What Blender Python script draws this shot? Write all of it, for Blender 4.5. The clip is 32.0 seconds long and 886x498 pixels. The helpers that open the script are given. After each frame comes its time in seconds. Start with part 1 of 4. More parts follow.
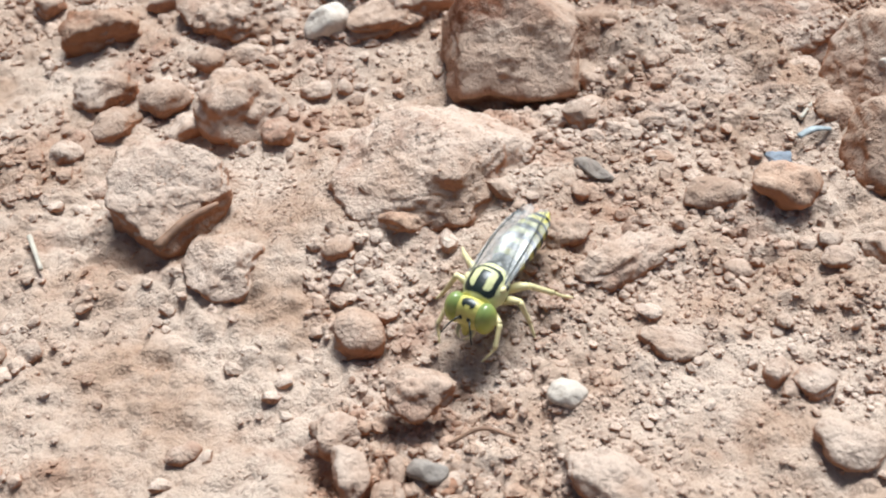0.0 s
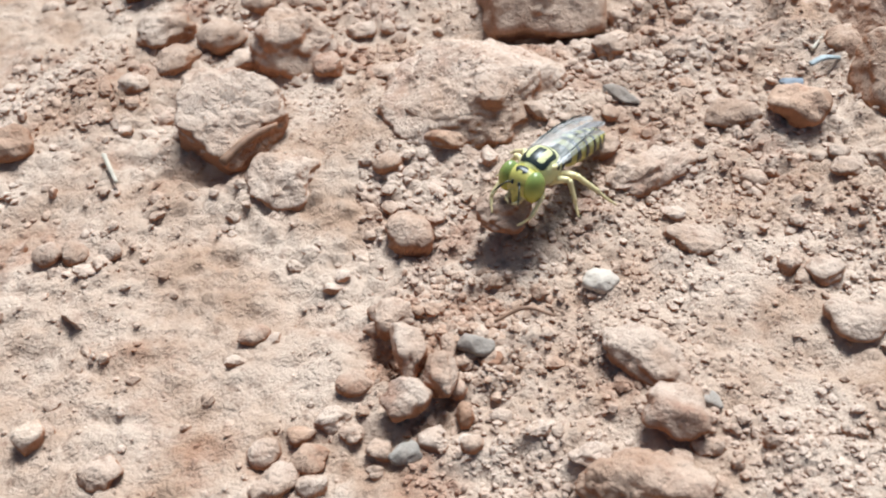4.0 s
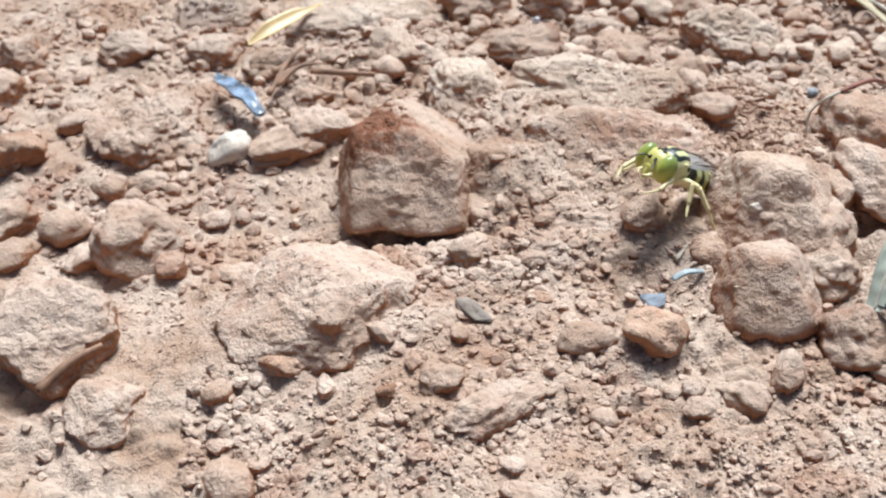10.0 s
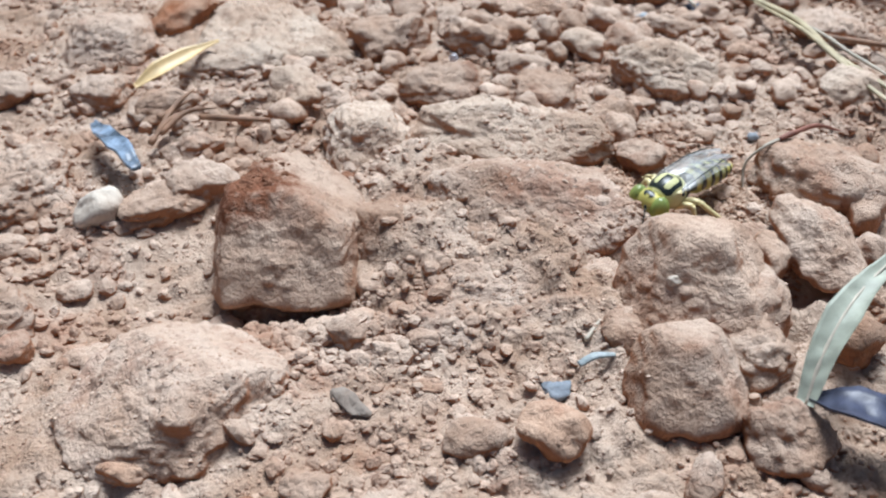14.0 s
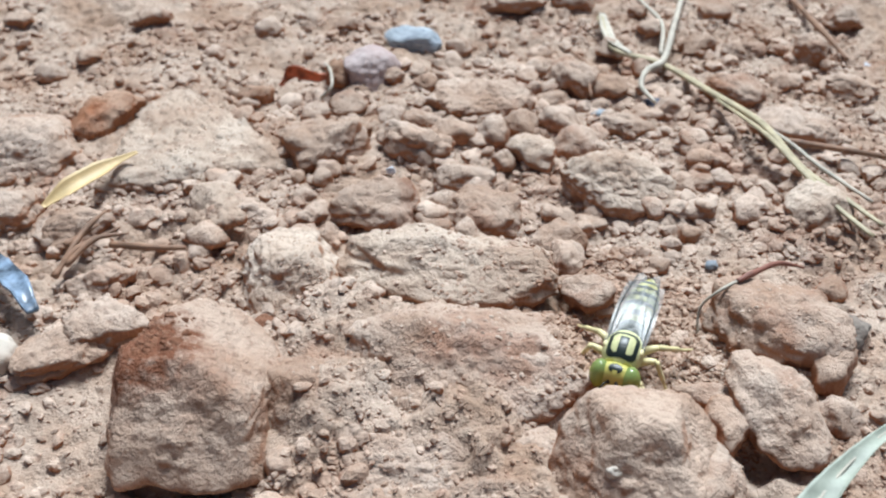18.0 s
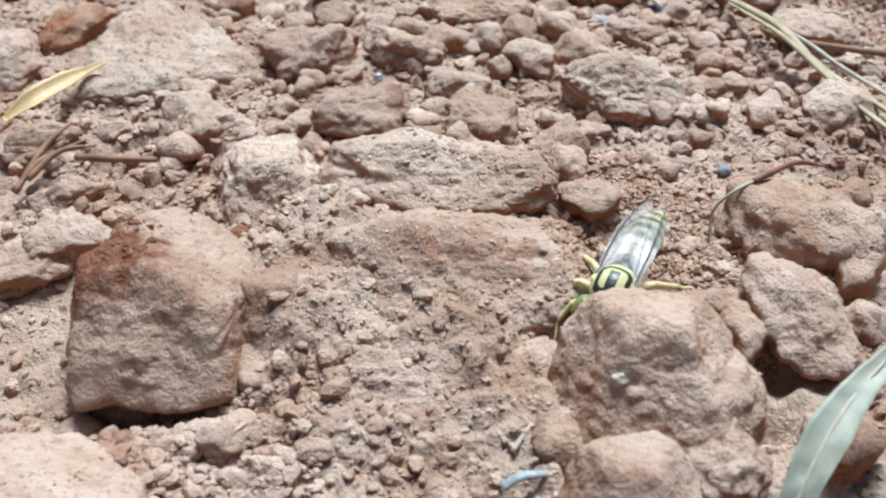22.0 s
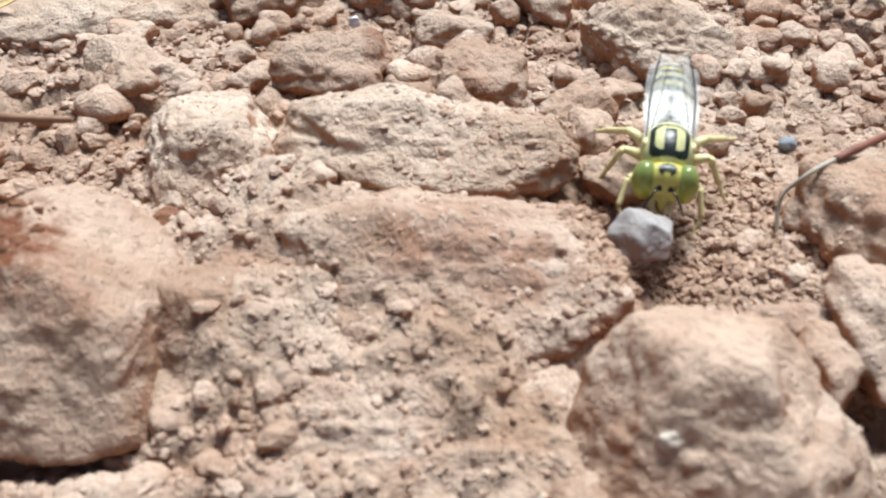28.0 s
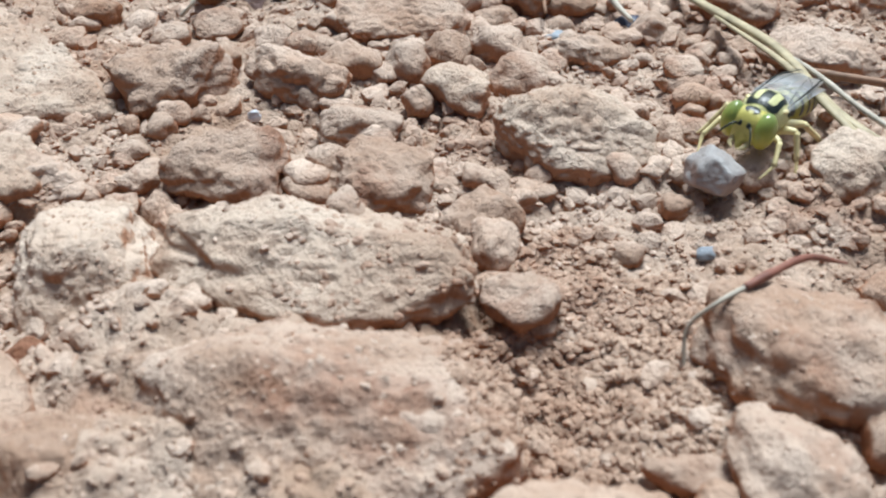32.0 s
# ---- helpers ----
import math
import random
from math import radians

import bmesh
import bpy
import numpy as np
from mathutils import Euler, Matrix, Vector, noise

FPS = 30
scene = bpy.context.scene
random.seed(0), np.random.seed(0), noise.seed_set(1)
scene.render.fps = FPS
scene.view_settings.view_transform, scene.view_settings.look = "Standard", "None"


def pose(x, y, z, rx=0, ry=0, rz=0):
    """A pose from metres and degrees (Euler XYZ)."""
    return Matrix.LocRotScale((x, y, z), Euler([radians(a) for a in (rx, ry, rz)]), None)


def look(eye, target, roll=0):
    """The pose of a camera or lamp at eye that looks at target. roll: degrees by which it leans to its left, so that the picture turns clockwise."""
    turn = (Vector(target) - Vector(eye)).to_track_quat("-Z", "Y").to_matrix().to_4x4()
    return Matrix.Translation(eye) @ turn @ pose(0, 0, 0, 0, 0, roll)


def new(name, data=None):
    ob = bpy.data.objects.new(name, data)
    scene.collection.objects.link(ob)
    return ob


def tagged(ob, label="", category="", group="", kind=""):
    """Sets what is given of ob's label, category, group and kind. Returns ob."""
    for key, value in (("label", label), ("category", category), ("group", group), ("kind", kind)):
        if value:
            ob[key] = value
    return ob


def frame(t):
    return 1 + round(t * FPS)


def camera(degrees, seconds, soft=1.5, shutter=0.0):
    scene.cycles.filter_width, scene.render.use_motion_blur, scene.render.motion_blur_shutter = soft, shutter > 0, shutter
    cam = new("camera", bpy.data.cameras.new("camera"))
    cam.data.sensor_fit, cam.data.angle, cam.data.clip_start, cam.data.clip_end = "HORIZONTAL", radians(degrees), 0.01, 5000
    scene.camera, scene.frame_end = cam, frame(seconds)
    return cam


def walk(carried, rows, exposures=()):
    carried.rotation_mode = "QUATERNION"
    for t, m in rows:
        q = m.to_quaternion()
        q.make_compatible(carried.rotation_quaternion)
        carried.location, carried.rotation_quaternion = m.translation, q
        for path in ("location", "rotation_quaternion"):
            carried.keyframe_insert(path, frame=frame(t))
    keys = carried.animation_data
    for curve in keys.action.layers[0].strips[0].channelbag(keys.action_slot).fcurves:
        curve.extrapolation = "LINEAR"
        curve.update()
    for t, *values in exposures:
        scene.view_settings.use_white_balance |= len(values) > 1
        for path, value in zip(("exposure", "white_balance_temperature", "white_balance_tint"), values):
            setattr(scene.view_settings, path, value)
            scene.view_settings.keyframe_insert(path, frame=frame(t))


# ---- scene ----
from mathutils.bvhtree import BVHTree

# All working numbers below are millimetres; MM turns them into metres.
MM = 0.001

# ---- camera ----
cam = camera(46.0, 32.0, soft=2.2)
cam.data.dof.use_dof, cam.data.dof.focus_distance, cam.data.dof.aperture_fstop = True, 0.106, 60.0
PATH = [
    (0, 0.0, -152.8, 69.7, -0.00, -43.29, -0.79),
    (0.5, -0.8, -154.3, 70.5, -0.01, -43.46, -0.76),
    (1, -0.9, -156.7, 70.0, 0.47, -43.30, -0.74),
    (1.5, -1.8, -159.4, 70.4, 0.38, -43.68, -0.75),
    (2, -2.4, -161.2, 70.8, 0.36, -43.37, -0.54),
    (2.5, -2.6, -162.3, 71.7, 0.07, -43.28, -0.54),
    (3, -3.1, -163.5, 71.5, 0.36, -43.37, -0.70),
    (3.5, -3.5, -165.2, 70.4, 0.63, -43.35, -0.97),
    (5.5, -4.3, -168.4, 69.4, 0.60, -43.49, -1.13),
    (6, -4.5, -168.0, 69.8, 0.62, -43.17, -1.16),
    (6.5, -4.1, -166.4, 71.2, 0.32, -42.57, -1.05),
    (7, -3.1, -162.8, 72.6, 0.24, -42.01, -0.82),
    (7.5, -1.7, -159.7, 73.6, -0.04, -41.77, -0.61),
    (8, 0.4, -156.7, 74.3, -0.30, -41.62, -0.38),
    (8.5, 2.8, -155.0, 75.0, -0.83, -41.30, 0.11),
    (9, 6.2, -152.4, 75.9, -0.90, -41.10, 0.12),
    (9.5, 8.7, -150.2, 77.3, -1.35, -40.85, 0.35),
    (10, 10.6, -147.9, 78.7, -1.63, -40.64, 0.41),
    (10.5, 13.1, -146.9, 78.0, -1.68, -40.63, 0.27),
    (11, 14.1, -145.9, 77.2, -1.99, -40.71, 0.61),
    (11.5, 15.1, -146.0, 77.9, -2.11, -40.26, 0.53),
    (12, 15.7, -143.9, 78.5, -2.36, -40.09, 0.57),
    (12.5, 17.7, -141.6, 77.3, -2.16, -40.04, 0.41),
    (13, 19.1, -138.9, 75.9, -2.12, -39.98, 0.36),
    (13.5, 20.4, -136.2, 74.5, -2.34, -39.88, 0.37),
    (14, 22.4, -132.5, 74.1, -2.35, -39.94, 0.35),
    (14.5, 24.5, -130.3, 73.5, -2.52, -39.82, 0.41),
    (16.5, 30.6, -120.4, 72.9, -2.31, -39.82, 0.21),
    (17, 32.2, -118.2, 73.2, -2.29, -39.78, -0.06),
    (17.5, 32.2, -115.9, 75.1, -2.19, -39.50, 0.10),
    (18, 30.0, -114.5, 78.4, -3.09, -39.14, 0.47),
    (18.5, 30.1, -111.5, 79.7, -2.41, -39.05, 0.12),
    (19, 29.8, -111.7, 78.9, -2.94, -39.57, 0.08),
    (19.5, 30.1, -113.4, 76.3, -2.64, -40.21, -0.32),
    (20, 30.1, -115.2, 74.4, -2.73, -40.46, -0.42),
    (20.5, 31.0, -114.9, 73.4, -2.56, -40.90, -0.47),
    (21, 31.7, -113.7, 72.4, -2.64, -40.84, -0.43),
    (21.5, 32.2, -112.4, 70.1, -2.58, -41.24, -0.53),
    (22, 31.7, -111.2, 68.3, -2.73, -41.39, -0.47),
    (22.5, 31.9, -108.9, 66.2, -2.36, -41.50, -0.78),
    (23, 32.2, -106.4, 65.2, -2.53, -41.52, -0.57),
    (23.5, 33.3, -104.2, 63.5, -2.39, -41.89, -0.63),
    (24, 33.4, -103.1, 61.8, -2.77, -42.32, -0.43),
    (24.5, 32.7, -102.1, 60.0, -2.93, -42.38, -0.24),
    (25, 33.7, -100.6, 58.3, -2.61, -42.45, -0.54),
    (25.5, 34.8, -98.7, 56.9, -2.03, -42.59, -0.84),
    (27.5, 32.9, -92.2, 54.6, -2.59, -43.24, 0.18),
    (28, 33.5, -91.8, 54.2, -2.92, -43.43, 0.45),
    (28.5, 35.1, -89.9, 52.5, -2.71, -43.56, 0.51),
    (29, 35.8, -89.8, 52.5, -2.76, -43.69, 0.46),
    (29.5, 35.1, -89.1, 53.1, -2.74, -43.32, 0.56),
    (30, 33.9, -88.6, 53.9, -2.79, -43.18, 0.55),
    (30.5, 34.0, -86.9, 54.3, -2.71, -42.81, 0.48),
    (31, 35.2, -85.0, 55.1, -2.94, -42.63, 0.54),
    (31.5, 37.8, -83.6, 55.8, -3.20, -42.68, 0.67),
    (32, 41.8, -82.1, 56.1, -3.62, -42.42, 0.57),
]
EXPOSURE = [(0.0, 0.45, 5630, 5), (6.0, 0.44, 5530, 4), (8.5, 0.49, 5580, 5), (11.5, 0.34, 5580, 6), (13.0, 0.22, 5480, 6), (19.0, 0.23, 5380, 3), (24.0, 0.14, 5580, 7), (25.5, 0.1, 5780, 8), (28.0, 0.38, 5780, 6), (30.0, 0.36, 5780, 7), (32.0, 0.21, 5480, 3)]
walk(cam, [(t, pose(x * MM, y * MM, z * MM, 0, 0, yaw) @ pose(0, 0, 0, 90 + pitch) @ pose(0, 0, 0, 0, 0, roll))
           for t, x, y, z, yaw, pitch, roll in PATH], EXPOSURE)

# ---- light: a bright, hazy sky and a veiled sun high behind the subject ----
world = bpy.data.worlds.new("sky")
scene.world = world
world.use_nodes = True
sky = world.node_tree.nodes.new("ShaderNodeTexSky")
sky.sky_type, sky.sun_disc = "NISHITA", False
sky.sun_elevation, sky.sun_rotation = radians(61), radians(15)
sky.air_density, sky.dust_density, sky.ozone_density = 0.8, 7.0, 0.6
world.node_tree.links.new(sky.outputs[0], world.node_tree.nodes["Background"].inputs[0])
world.node_tree.nodes["Background"].inputs[1].default_value = 0.05
sun_data = bpy.data.lights.new("sun", "SUN")
sun_data.energy, sun_data.angle, sun_data.color = 5.0, radians(23), (1.0, 0.945, 0.87)
sun = new("sun", sun_data)
sun.matrix_world = look((0.125, 0.468, 0.875), (0, 0, 0))


# ---- noise ----
def lattice(i, seed):
    h = (i[..., 0] * 374761393 + i[..., 1] * 668265263 + i[..., 2] * 1274126177 + seed * 974634777) & 0xFFFFFFFF
    h = ((h ^ (h >> 13)) * 1274126177) & 0xFFFFFFFF
    return ((h ^ (h >> 16)) & 0xFFFF) / 32767.5 - 1.0


def value_noise(p, seed=0):
    """Smooth noise in -1..1 at the rows of p (n x 3)."""
    p = np.asarray(p, float)
    base = np.floor(p).astype(np.int64)
    f = p - base
    f = f * f * f * (f * (f * 6 - 15) + 10)
    total = 0.0
    for dx in (0, 1):
        for dy in (0, 1):
            for dz in (0, 1):
                w = (f[..., 0] if dx else 1 - f[..., 0]) * (f[..., 1] if dy else 1 - f[..., 1]) * (f[..., 2] if dz else 1 - f[..., 2])
                total = total + w * lattice(base + np.array([dx, dy, dz]), seed)
    return total


def octaves(p, waves, seed=0):
    """A sum of (wavelength, height) noises."""
    return sum(h * value_noise(np.asarray(p) / w + 17.3 * n, seed + n) for n, (w, h) in enumerate(waves))


def ground_form(x, y):
    """The broad form of the ground, in millimetres."""
    u = 0.2 + 0.85 * np.tanh((np.asarray(x, float) / 120 - 0.2) / 0.85)
    v = -0.3 + 0.85 * np.tanh((np.asarray(y, float) / 120 + 0.3) / 0.85)
    return 120 * (-0.0360 + 0.0552 * u - 0.0616 * v - 0.0511 * u * u - 0.0756 * u * v - 0.0634 * v * v)


DIPS = []


def dip(x, y, wide, deep, depth):
    """A scrape in the ground: half width, half depth (away) and how far down."""
    DIPS.append((x, y, wide, deep, depth))


dip(47.0, -44.5, 5.0, 6.0, 3.2)    # the mouth of the burrow
dip(7.5, -50.2, 6.6, 1.7, 5.0)     # under the overhanging clod
dip(-2.0, -94.8, 2.6, 2.0, 2.0)
dip(-9.8, -101.0, 2.6, 2.6, 3.4)  # hollow among the heaped crumbs
dip(-41.0, -62.0, 4.0, 4.0, 1.6)
dip(51.5, -37.5, 4.0, 7.0, 1.8)    # the trench behind it
dip(60.5, -56.8, 3.2, 3.4, 4.5)    # black gaps between the heaped clods
dip(63.8, -51.5, 3.0, 2.4, 3.0)
dip(49.0, -26.2, 1.8, 2.6, 3.0)
dip(45.5, -49.0, 2.6, 2.2, 3.2)
dip(-38.4, -58.6, 2.2, 2.4, 3.0)
dip(-31.8, -73.2, 3.4, 1.8, 2.0)


def ground_height(x, y):
    x, y = np.asarray(x, float), np.asarray(y, float)
    p = np.stack([x, y, 0 * x], -1)
    near = np.exp(-(np.maximum(np.hypot((x - 25) / 130, (y + 30) / 120) - 1, 0) ** 2) * 3)
    relief = octaves(p, ((26, 0.7), (11, 0.8), (5.2, 0.6)), 3) + 0.75 * np.abs(value_noise(p / 3.4, 41)) + 0.3 * np.abs(value_noise(p / 6.1, 43)) - 0.4
    rough = 0.45 + 0.55 * np.clip(value_noise(p / 21.0, 77) * 1.6 + 0.5 + (x - 5) / 50, 0, 1)
    grain = octaves(p, ((1.6, 0.3), (0.85, 0.26)), 11) - 0.4 * np.maximum(0, value_noise(p / 2.1, 31) - 0.2) + 0.8 * np.abs(value_noise(p / 1.7, 33)) + 0.5 * np.abs(value_noise(p / 0.95, 35)) - 0.43
    z = ground_form(x, y) - 1.35 + (relief + rough * grain) * near
    for hx, hy, a, b, high, turn in HEAPS:
        close = (np.abs(x - hx) < 3 * max(a, b)) & (np.abs(y - hy) < 3 * max(a, b))
        u, v = x[close] - hx, y[close] - hy
        u, v = (u * math.cos(turn) + v * math.sin(turn)) / a, (v * math.cos(turn) - u * math.sin(turn)) / b
        z[close] += high * np.exp(-(((u * u + v * v) / 1.9) ** 1.5))
    for dx, dy, a, b, depth in DIPS:
        z = z - depth * np.exp(-(((x - dx) / a) ** 2 + ((y - dy) / b) ** 2))
    return z


# ---- materials ----
def material(name):
    m = bpy.data.materials.new(name)
    m.use_nodes = True
    return m, m.node_tree.nodes, m.node_tree.links, m.node_tree.nodes["Principled BSDF"]


def noise_node(nodes, links, coords, scale, detail=6.0, rough=0.6):
    n = nodes.new("ShaderNodeTexNoise")
    n.inputs["Scale"].default_value, n.inputs["Detail"].default_value, n.inputs["Roughness"].default_value = scale, detail, rough
    links.new(coords, n.inputs["Vector"])
    return n.outputs["Fac"]


def ramp(nodes, links, fac, stops):
    r = nodes.new("ShaderNodeValToRGB")
    e = r.color_ramp.elements
    while len(e) < len(stops):
        e.new(0.5)
    for k, (at, colour) in enumerate(stops):
        e[k].position, e[k].color = at, (*colour, 1)
    links.new(fac, r.inputs[0])
    return r.outputs[0]


def blend(nodes, links, fac, a, b, mode="MIX"):
    m = nodes.new("ShaderNodeMix")
    m.data_type, m.blend_type = "RGBA", mode
    for socket, value in ((m.inputs[0], fac), (m.inputs[6], a), (m.inputs[7], b)):
        if isinstance(value, (int, float)):
            socket.default_value = value
        elif isinstance(value, tuple):
            socket.default_value = (*value, 1)
        else:
            links.new(value, socket)
    return m.outputs[2]


def earth(name, pale, mid, deep, patch=0.5, stain=(0.235, 0.085, 0.034), stain_at=0.55, bump=0.5, vary=0.18, per_island=False, bare_shade=0.78, red=(0.37, 0.155, 0.068), damp=None):
    """Dry earth: dusty base, darker grains with pit shade in their colour, rusty patches and a fine crumbly relief."""
    m, nodes, links, shader = material(name)
    where = nodes.new("ShaderNodeTexCoord").outputs["Object"]
    if not per_island:
        info = nodes.new("ShaderNodeObjectInfo")
        shift = nodes.new("ShaderNodeVectorMath")
        shift.operation = "ADD"
        links.new(where, shift.inputs[0])
        links.new(info.outputs["Random"], shift.inputs[1])
        where, chance = shift.outputs[0], info.outputs["Random"]
    else:
        chance = nodes.new("ShaderNodeNewGeometry").outputs["Random Per Island"]
    broad = noise_node(nodes, links, where, 90, 5, 0.62)
    fine = noise_node(nodes, links, where, 900, 5, 0.65)
    grit = noise_node(nodes, links, where, 2600, 3, 0.6)
    base = ramp(nodes, links, broad, ((0.36, mid), (0.60, pale)))
    # shade between crumbs painted into the low spots of the fine relief
    base = blend(nodes, links, ramp(nodes, links, fine, ((0.30, (0.55,) * 3), (0.45, (0.0,) * 3))), base, deep)
    base = blend(nodes, links, ramp(nodes, links, grit, ((0.62, (0.0,) * 3), (0.76, (0.4,) * 3))), base, tuple(min(1, 1.2 * c + 0.02) for c in pale))
    rust = ramp(nodes, links, noise_node(nodes, links, where, 70, 6, 0.66), ((stain_at, (0.0,) * 3), (stain_at + 0.13, (patch,) * 3)))
    base = blend(nodes, links, rust, base, stain)
    # pale dusty tops; steep sides get bare red earth with shade painted in, ragged border
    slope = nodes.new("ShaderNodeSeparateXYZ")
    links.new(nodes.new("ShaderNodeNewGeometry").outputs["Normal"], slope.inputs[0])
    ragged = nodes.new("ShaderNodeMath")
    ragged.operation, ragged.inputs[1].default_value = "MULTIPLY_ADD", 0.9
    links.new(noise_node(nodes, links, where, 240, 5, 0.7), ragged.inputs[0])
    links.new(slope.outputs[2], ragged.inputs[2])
    steep_shade = ramp(nodes, links, ragged.outputs[0], ((0.62, (bare_shade,) * 3), (1.06, (0.0,) * 3)))
    base = blend(nodes, links, steep_shade, base, red)
    if damp:
        # a patch of freshly broken damp earth round one place of the clod
        off, edge = nodes.new("ShaderNodeVectorMath"), nodes.new("ShaderNodeMath")
        off.operation, off.inputs[1].default_value = "DISTANCE", [c * MM for c in damp[:3]]
        links.new(nodes.new("ShaderNodeTexCoord").outputs["Object"], off.inputs[0])
        edge.operation, edge.inputs[1].default_value = "MULTIPLY_ADD", 0.5 / (damp[3] * MM)
        links.new(off.outputs["Value"], edge.inputs[0])
        links.new(noise_node(nodes, links, where, 330, 5, 0.7), edge.inputs[2])
        base = blend(nodes, links, ramp(nodes, links, edge.outputs[0], ((0.80, (0.92,) * 3), (1.08, (0.0,) * 3))), base, (0.17, 0.06, 0.027))
    tone = ramp(nodes, links, chance, ((0.0, (1 - vary, 1 - 1.1 * vary, 1 - 1.15 * vary)), (1.0, (1 + 0.6 * vary, 1 + 0.6 * vary, 1 + 0.65 * vary))))
    base = blend(nodes, links, 1.0, base, tone, "MULTIPLY")
    links.new(base, shader.inputs["Base Color"])
    shader.inputs["Roughness"].default_value = 0.93
    shader.inputs["Specular IOR Level"].default_value = 0.18
    relief = nodes.new("ShaderNodeBump")
    relief.inputs["Strength"].default_value, relief.inputs["Distance"].default_value = bump, 0.0009
    links.new(blend(nodes, links, 0.45, fine, grit), relief.inputs["Height"])
    links.new(relief.outputs[0], shader.inputs["Normal"])
    return m


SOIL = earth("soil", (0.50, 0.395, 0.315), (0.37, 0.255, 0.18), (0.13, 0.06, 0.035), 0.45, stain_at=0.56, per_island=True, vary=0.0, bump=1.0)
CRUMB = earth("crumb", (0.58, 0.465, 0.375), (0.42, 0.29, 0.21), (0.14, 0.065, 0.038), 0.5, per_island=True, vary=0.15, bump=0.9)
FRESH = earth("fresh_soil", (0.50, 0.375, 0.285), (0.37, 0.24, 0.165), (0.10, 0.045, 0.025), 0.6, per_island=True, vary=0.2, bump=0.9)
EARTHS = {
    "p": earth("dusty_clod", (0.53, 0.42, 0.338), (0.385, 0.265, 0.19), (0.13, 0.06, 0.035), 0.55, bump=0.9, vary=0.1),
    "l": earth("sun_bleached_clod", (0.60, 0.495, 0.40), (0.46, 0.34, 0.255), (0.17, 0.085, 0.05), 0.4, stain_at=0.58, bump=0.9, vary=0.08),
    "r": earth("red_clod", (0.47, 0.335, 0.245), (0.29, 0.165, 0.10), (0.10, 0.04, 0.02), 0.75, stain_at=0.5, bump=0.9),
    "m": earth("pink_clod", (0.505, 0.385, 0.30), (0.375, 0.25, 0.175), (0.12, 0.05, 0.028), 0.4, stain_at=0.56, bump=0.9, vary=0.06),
    "n": earth("pink_clod_damp_on_top", (0.505, 0.385, 0.30), (0.375, 0.25, 0.175), (0.12, 0.05, 0.028), 0.4, stain_at=0.56, bump=0.9, vary=0.06, bare_shade=0.5, damp=(-4.2, 2.6, 4.6, 6.2)),
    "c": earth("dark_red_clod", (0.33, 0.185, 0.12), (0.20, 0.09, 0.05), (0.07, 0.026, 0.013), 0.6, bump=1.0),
    "g": earth("grey_stone", (0.37, 0.34, 0.30), (0.25, 0.205, 0.17), (0.10, 0.07, 0.055), 0.3, bump=0.5, bare_shade=0.0),
    "w": earth("pale_stone", (0.66, 0.61, 0.53), (0.54, 0.46, 0.38), (0.28, 0.20, 0.14), 0.25, bump=0.4, bare_shade=0.0),
    "b": earth("blue_grey_stone", (0.38, 0.42, 0.46), (0.17, 0.20, 0.24), (0.05, 0.06, 0.08), 0.1, bump=0.3, bare_shade=0.0),
    "k": earth("pinkish_stone", (0.46, 0.395, 0.38), (0.37, 0.285, 0.265), (0.17, 0.09, 0.08), 0.3, bump=0.4, bare_shade=0.0),
    "s": earth("silver_stone", (0.58, 0.60, 0.61), (0.36, 0.34, 0.33), (0.17, 0.13, 0.11), 0.45, bump=0.3, bare_shade=0.35),
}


def plain(name, colour, rough=0.5, dark=0.7, scale=1500, **more):
    m, nodes, links, shader = material(name)
    where = nodes.new("ShaderNodeTexCoord").outputs["Object"]
    links.new(ramp(nodes, links, noise_node(nodes, links, where, scale, 5), ((0.35, tuple(c * dark for c in colour)), (0.65, colour))), shader.inputs["Base Color"])
    shader.inputs["Roughness"].default_value = rough
    for key, value in more.items():
        shader.inputs[key.replace("_", " ")].default_value = value
    relief = nodes.new("ShaderNodeBump")
    relief.inputs["Strength"].default_value, relief.inputs["Distance"].default_value = 0.25, 0.0002
    links.new(noise_node(nodes, links, where, scale * 2, 3), relief.inputs["Height"])
    links.new(relief.outputs[0], shader.inputs["Normal"])
    return m


# ---- mesh helpers ----
def mesh_from(name, verts, faces, mat, smooth=True):
    """verts in millimetres."""
    me = bpy.data.meshes.new(name)
    me.from_pydata((np.asarray(verts, float) * MM).tolist(), [], faces if isinstance(faces, list) else faces.tolist())
    me.polygons.foreach_set("use_smooth", [smooth] * len(me.polygons))
    for m in mat if isinstance(mat, (list, tuple)) else (mat,):
        me.materials.append(m)
    return me


def part(name, me, parent, label=""):
    ob = new(name, me)
    ob.parent = parent
    return tagged(ob, label) if label else ob


BALLS = {}


def ball(level):
    if level not in BALLS:
        bm = bmesh.new()
        bmesh.ops.create_icosphere(bm, subdivisions=level, radius=1.0)
        BALLS[level] = (np.array([v.co[:] for v in bm.verts]), [[v.index for v in f.verts] for f in bm.faces])
        bm.free()
    return BALLS[level]


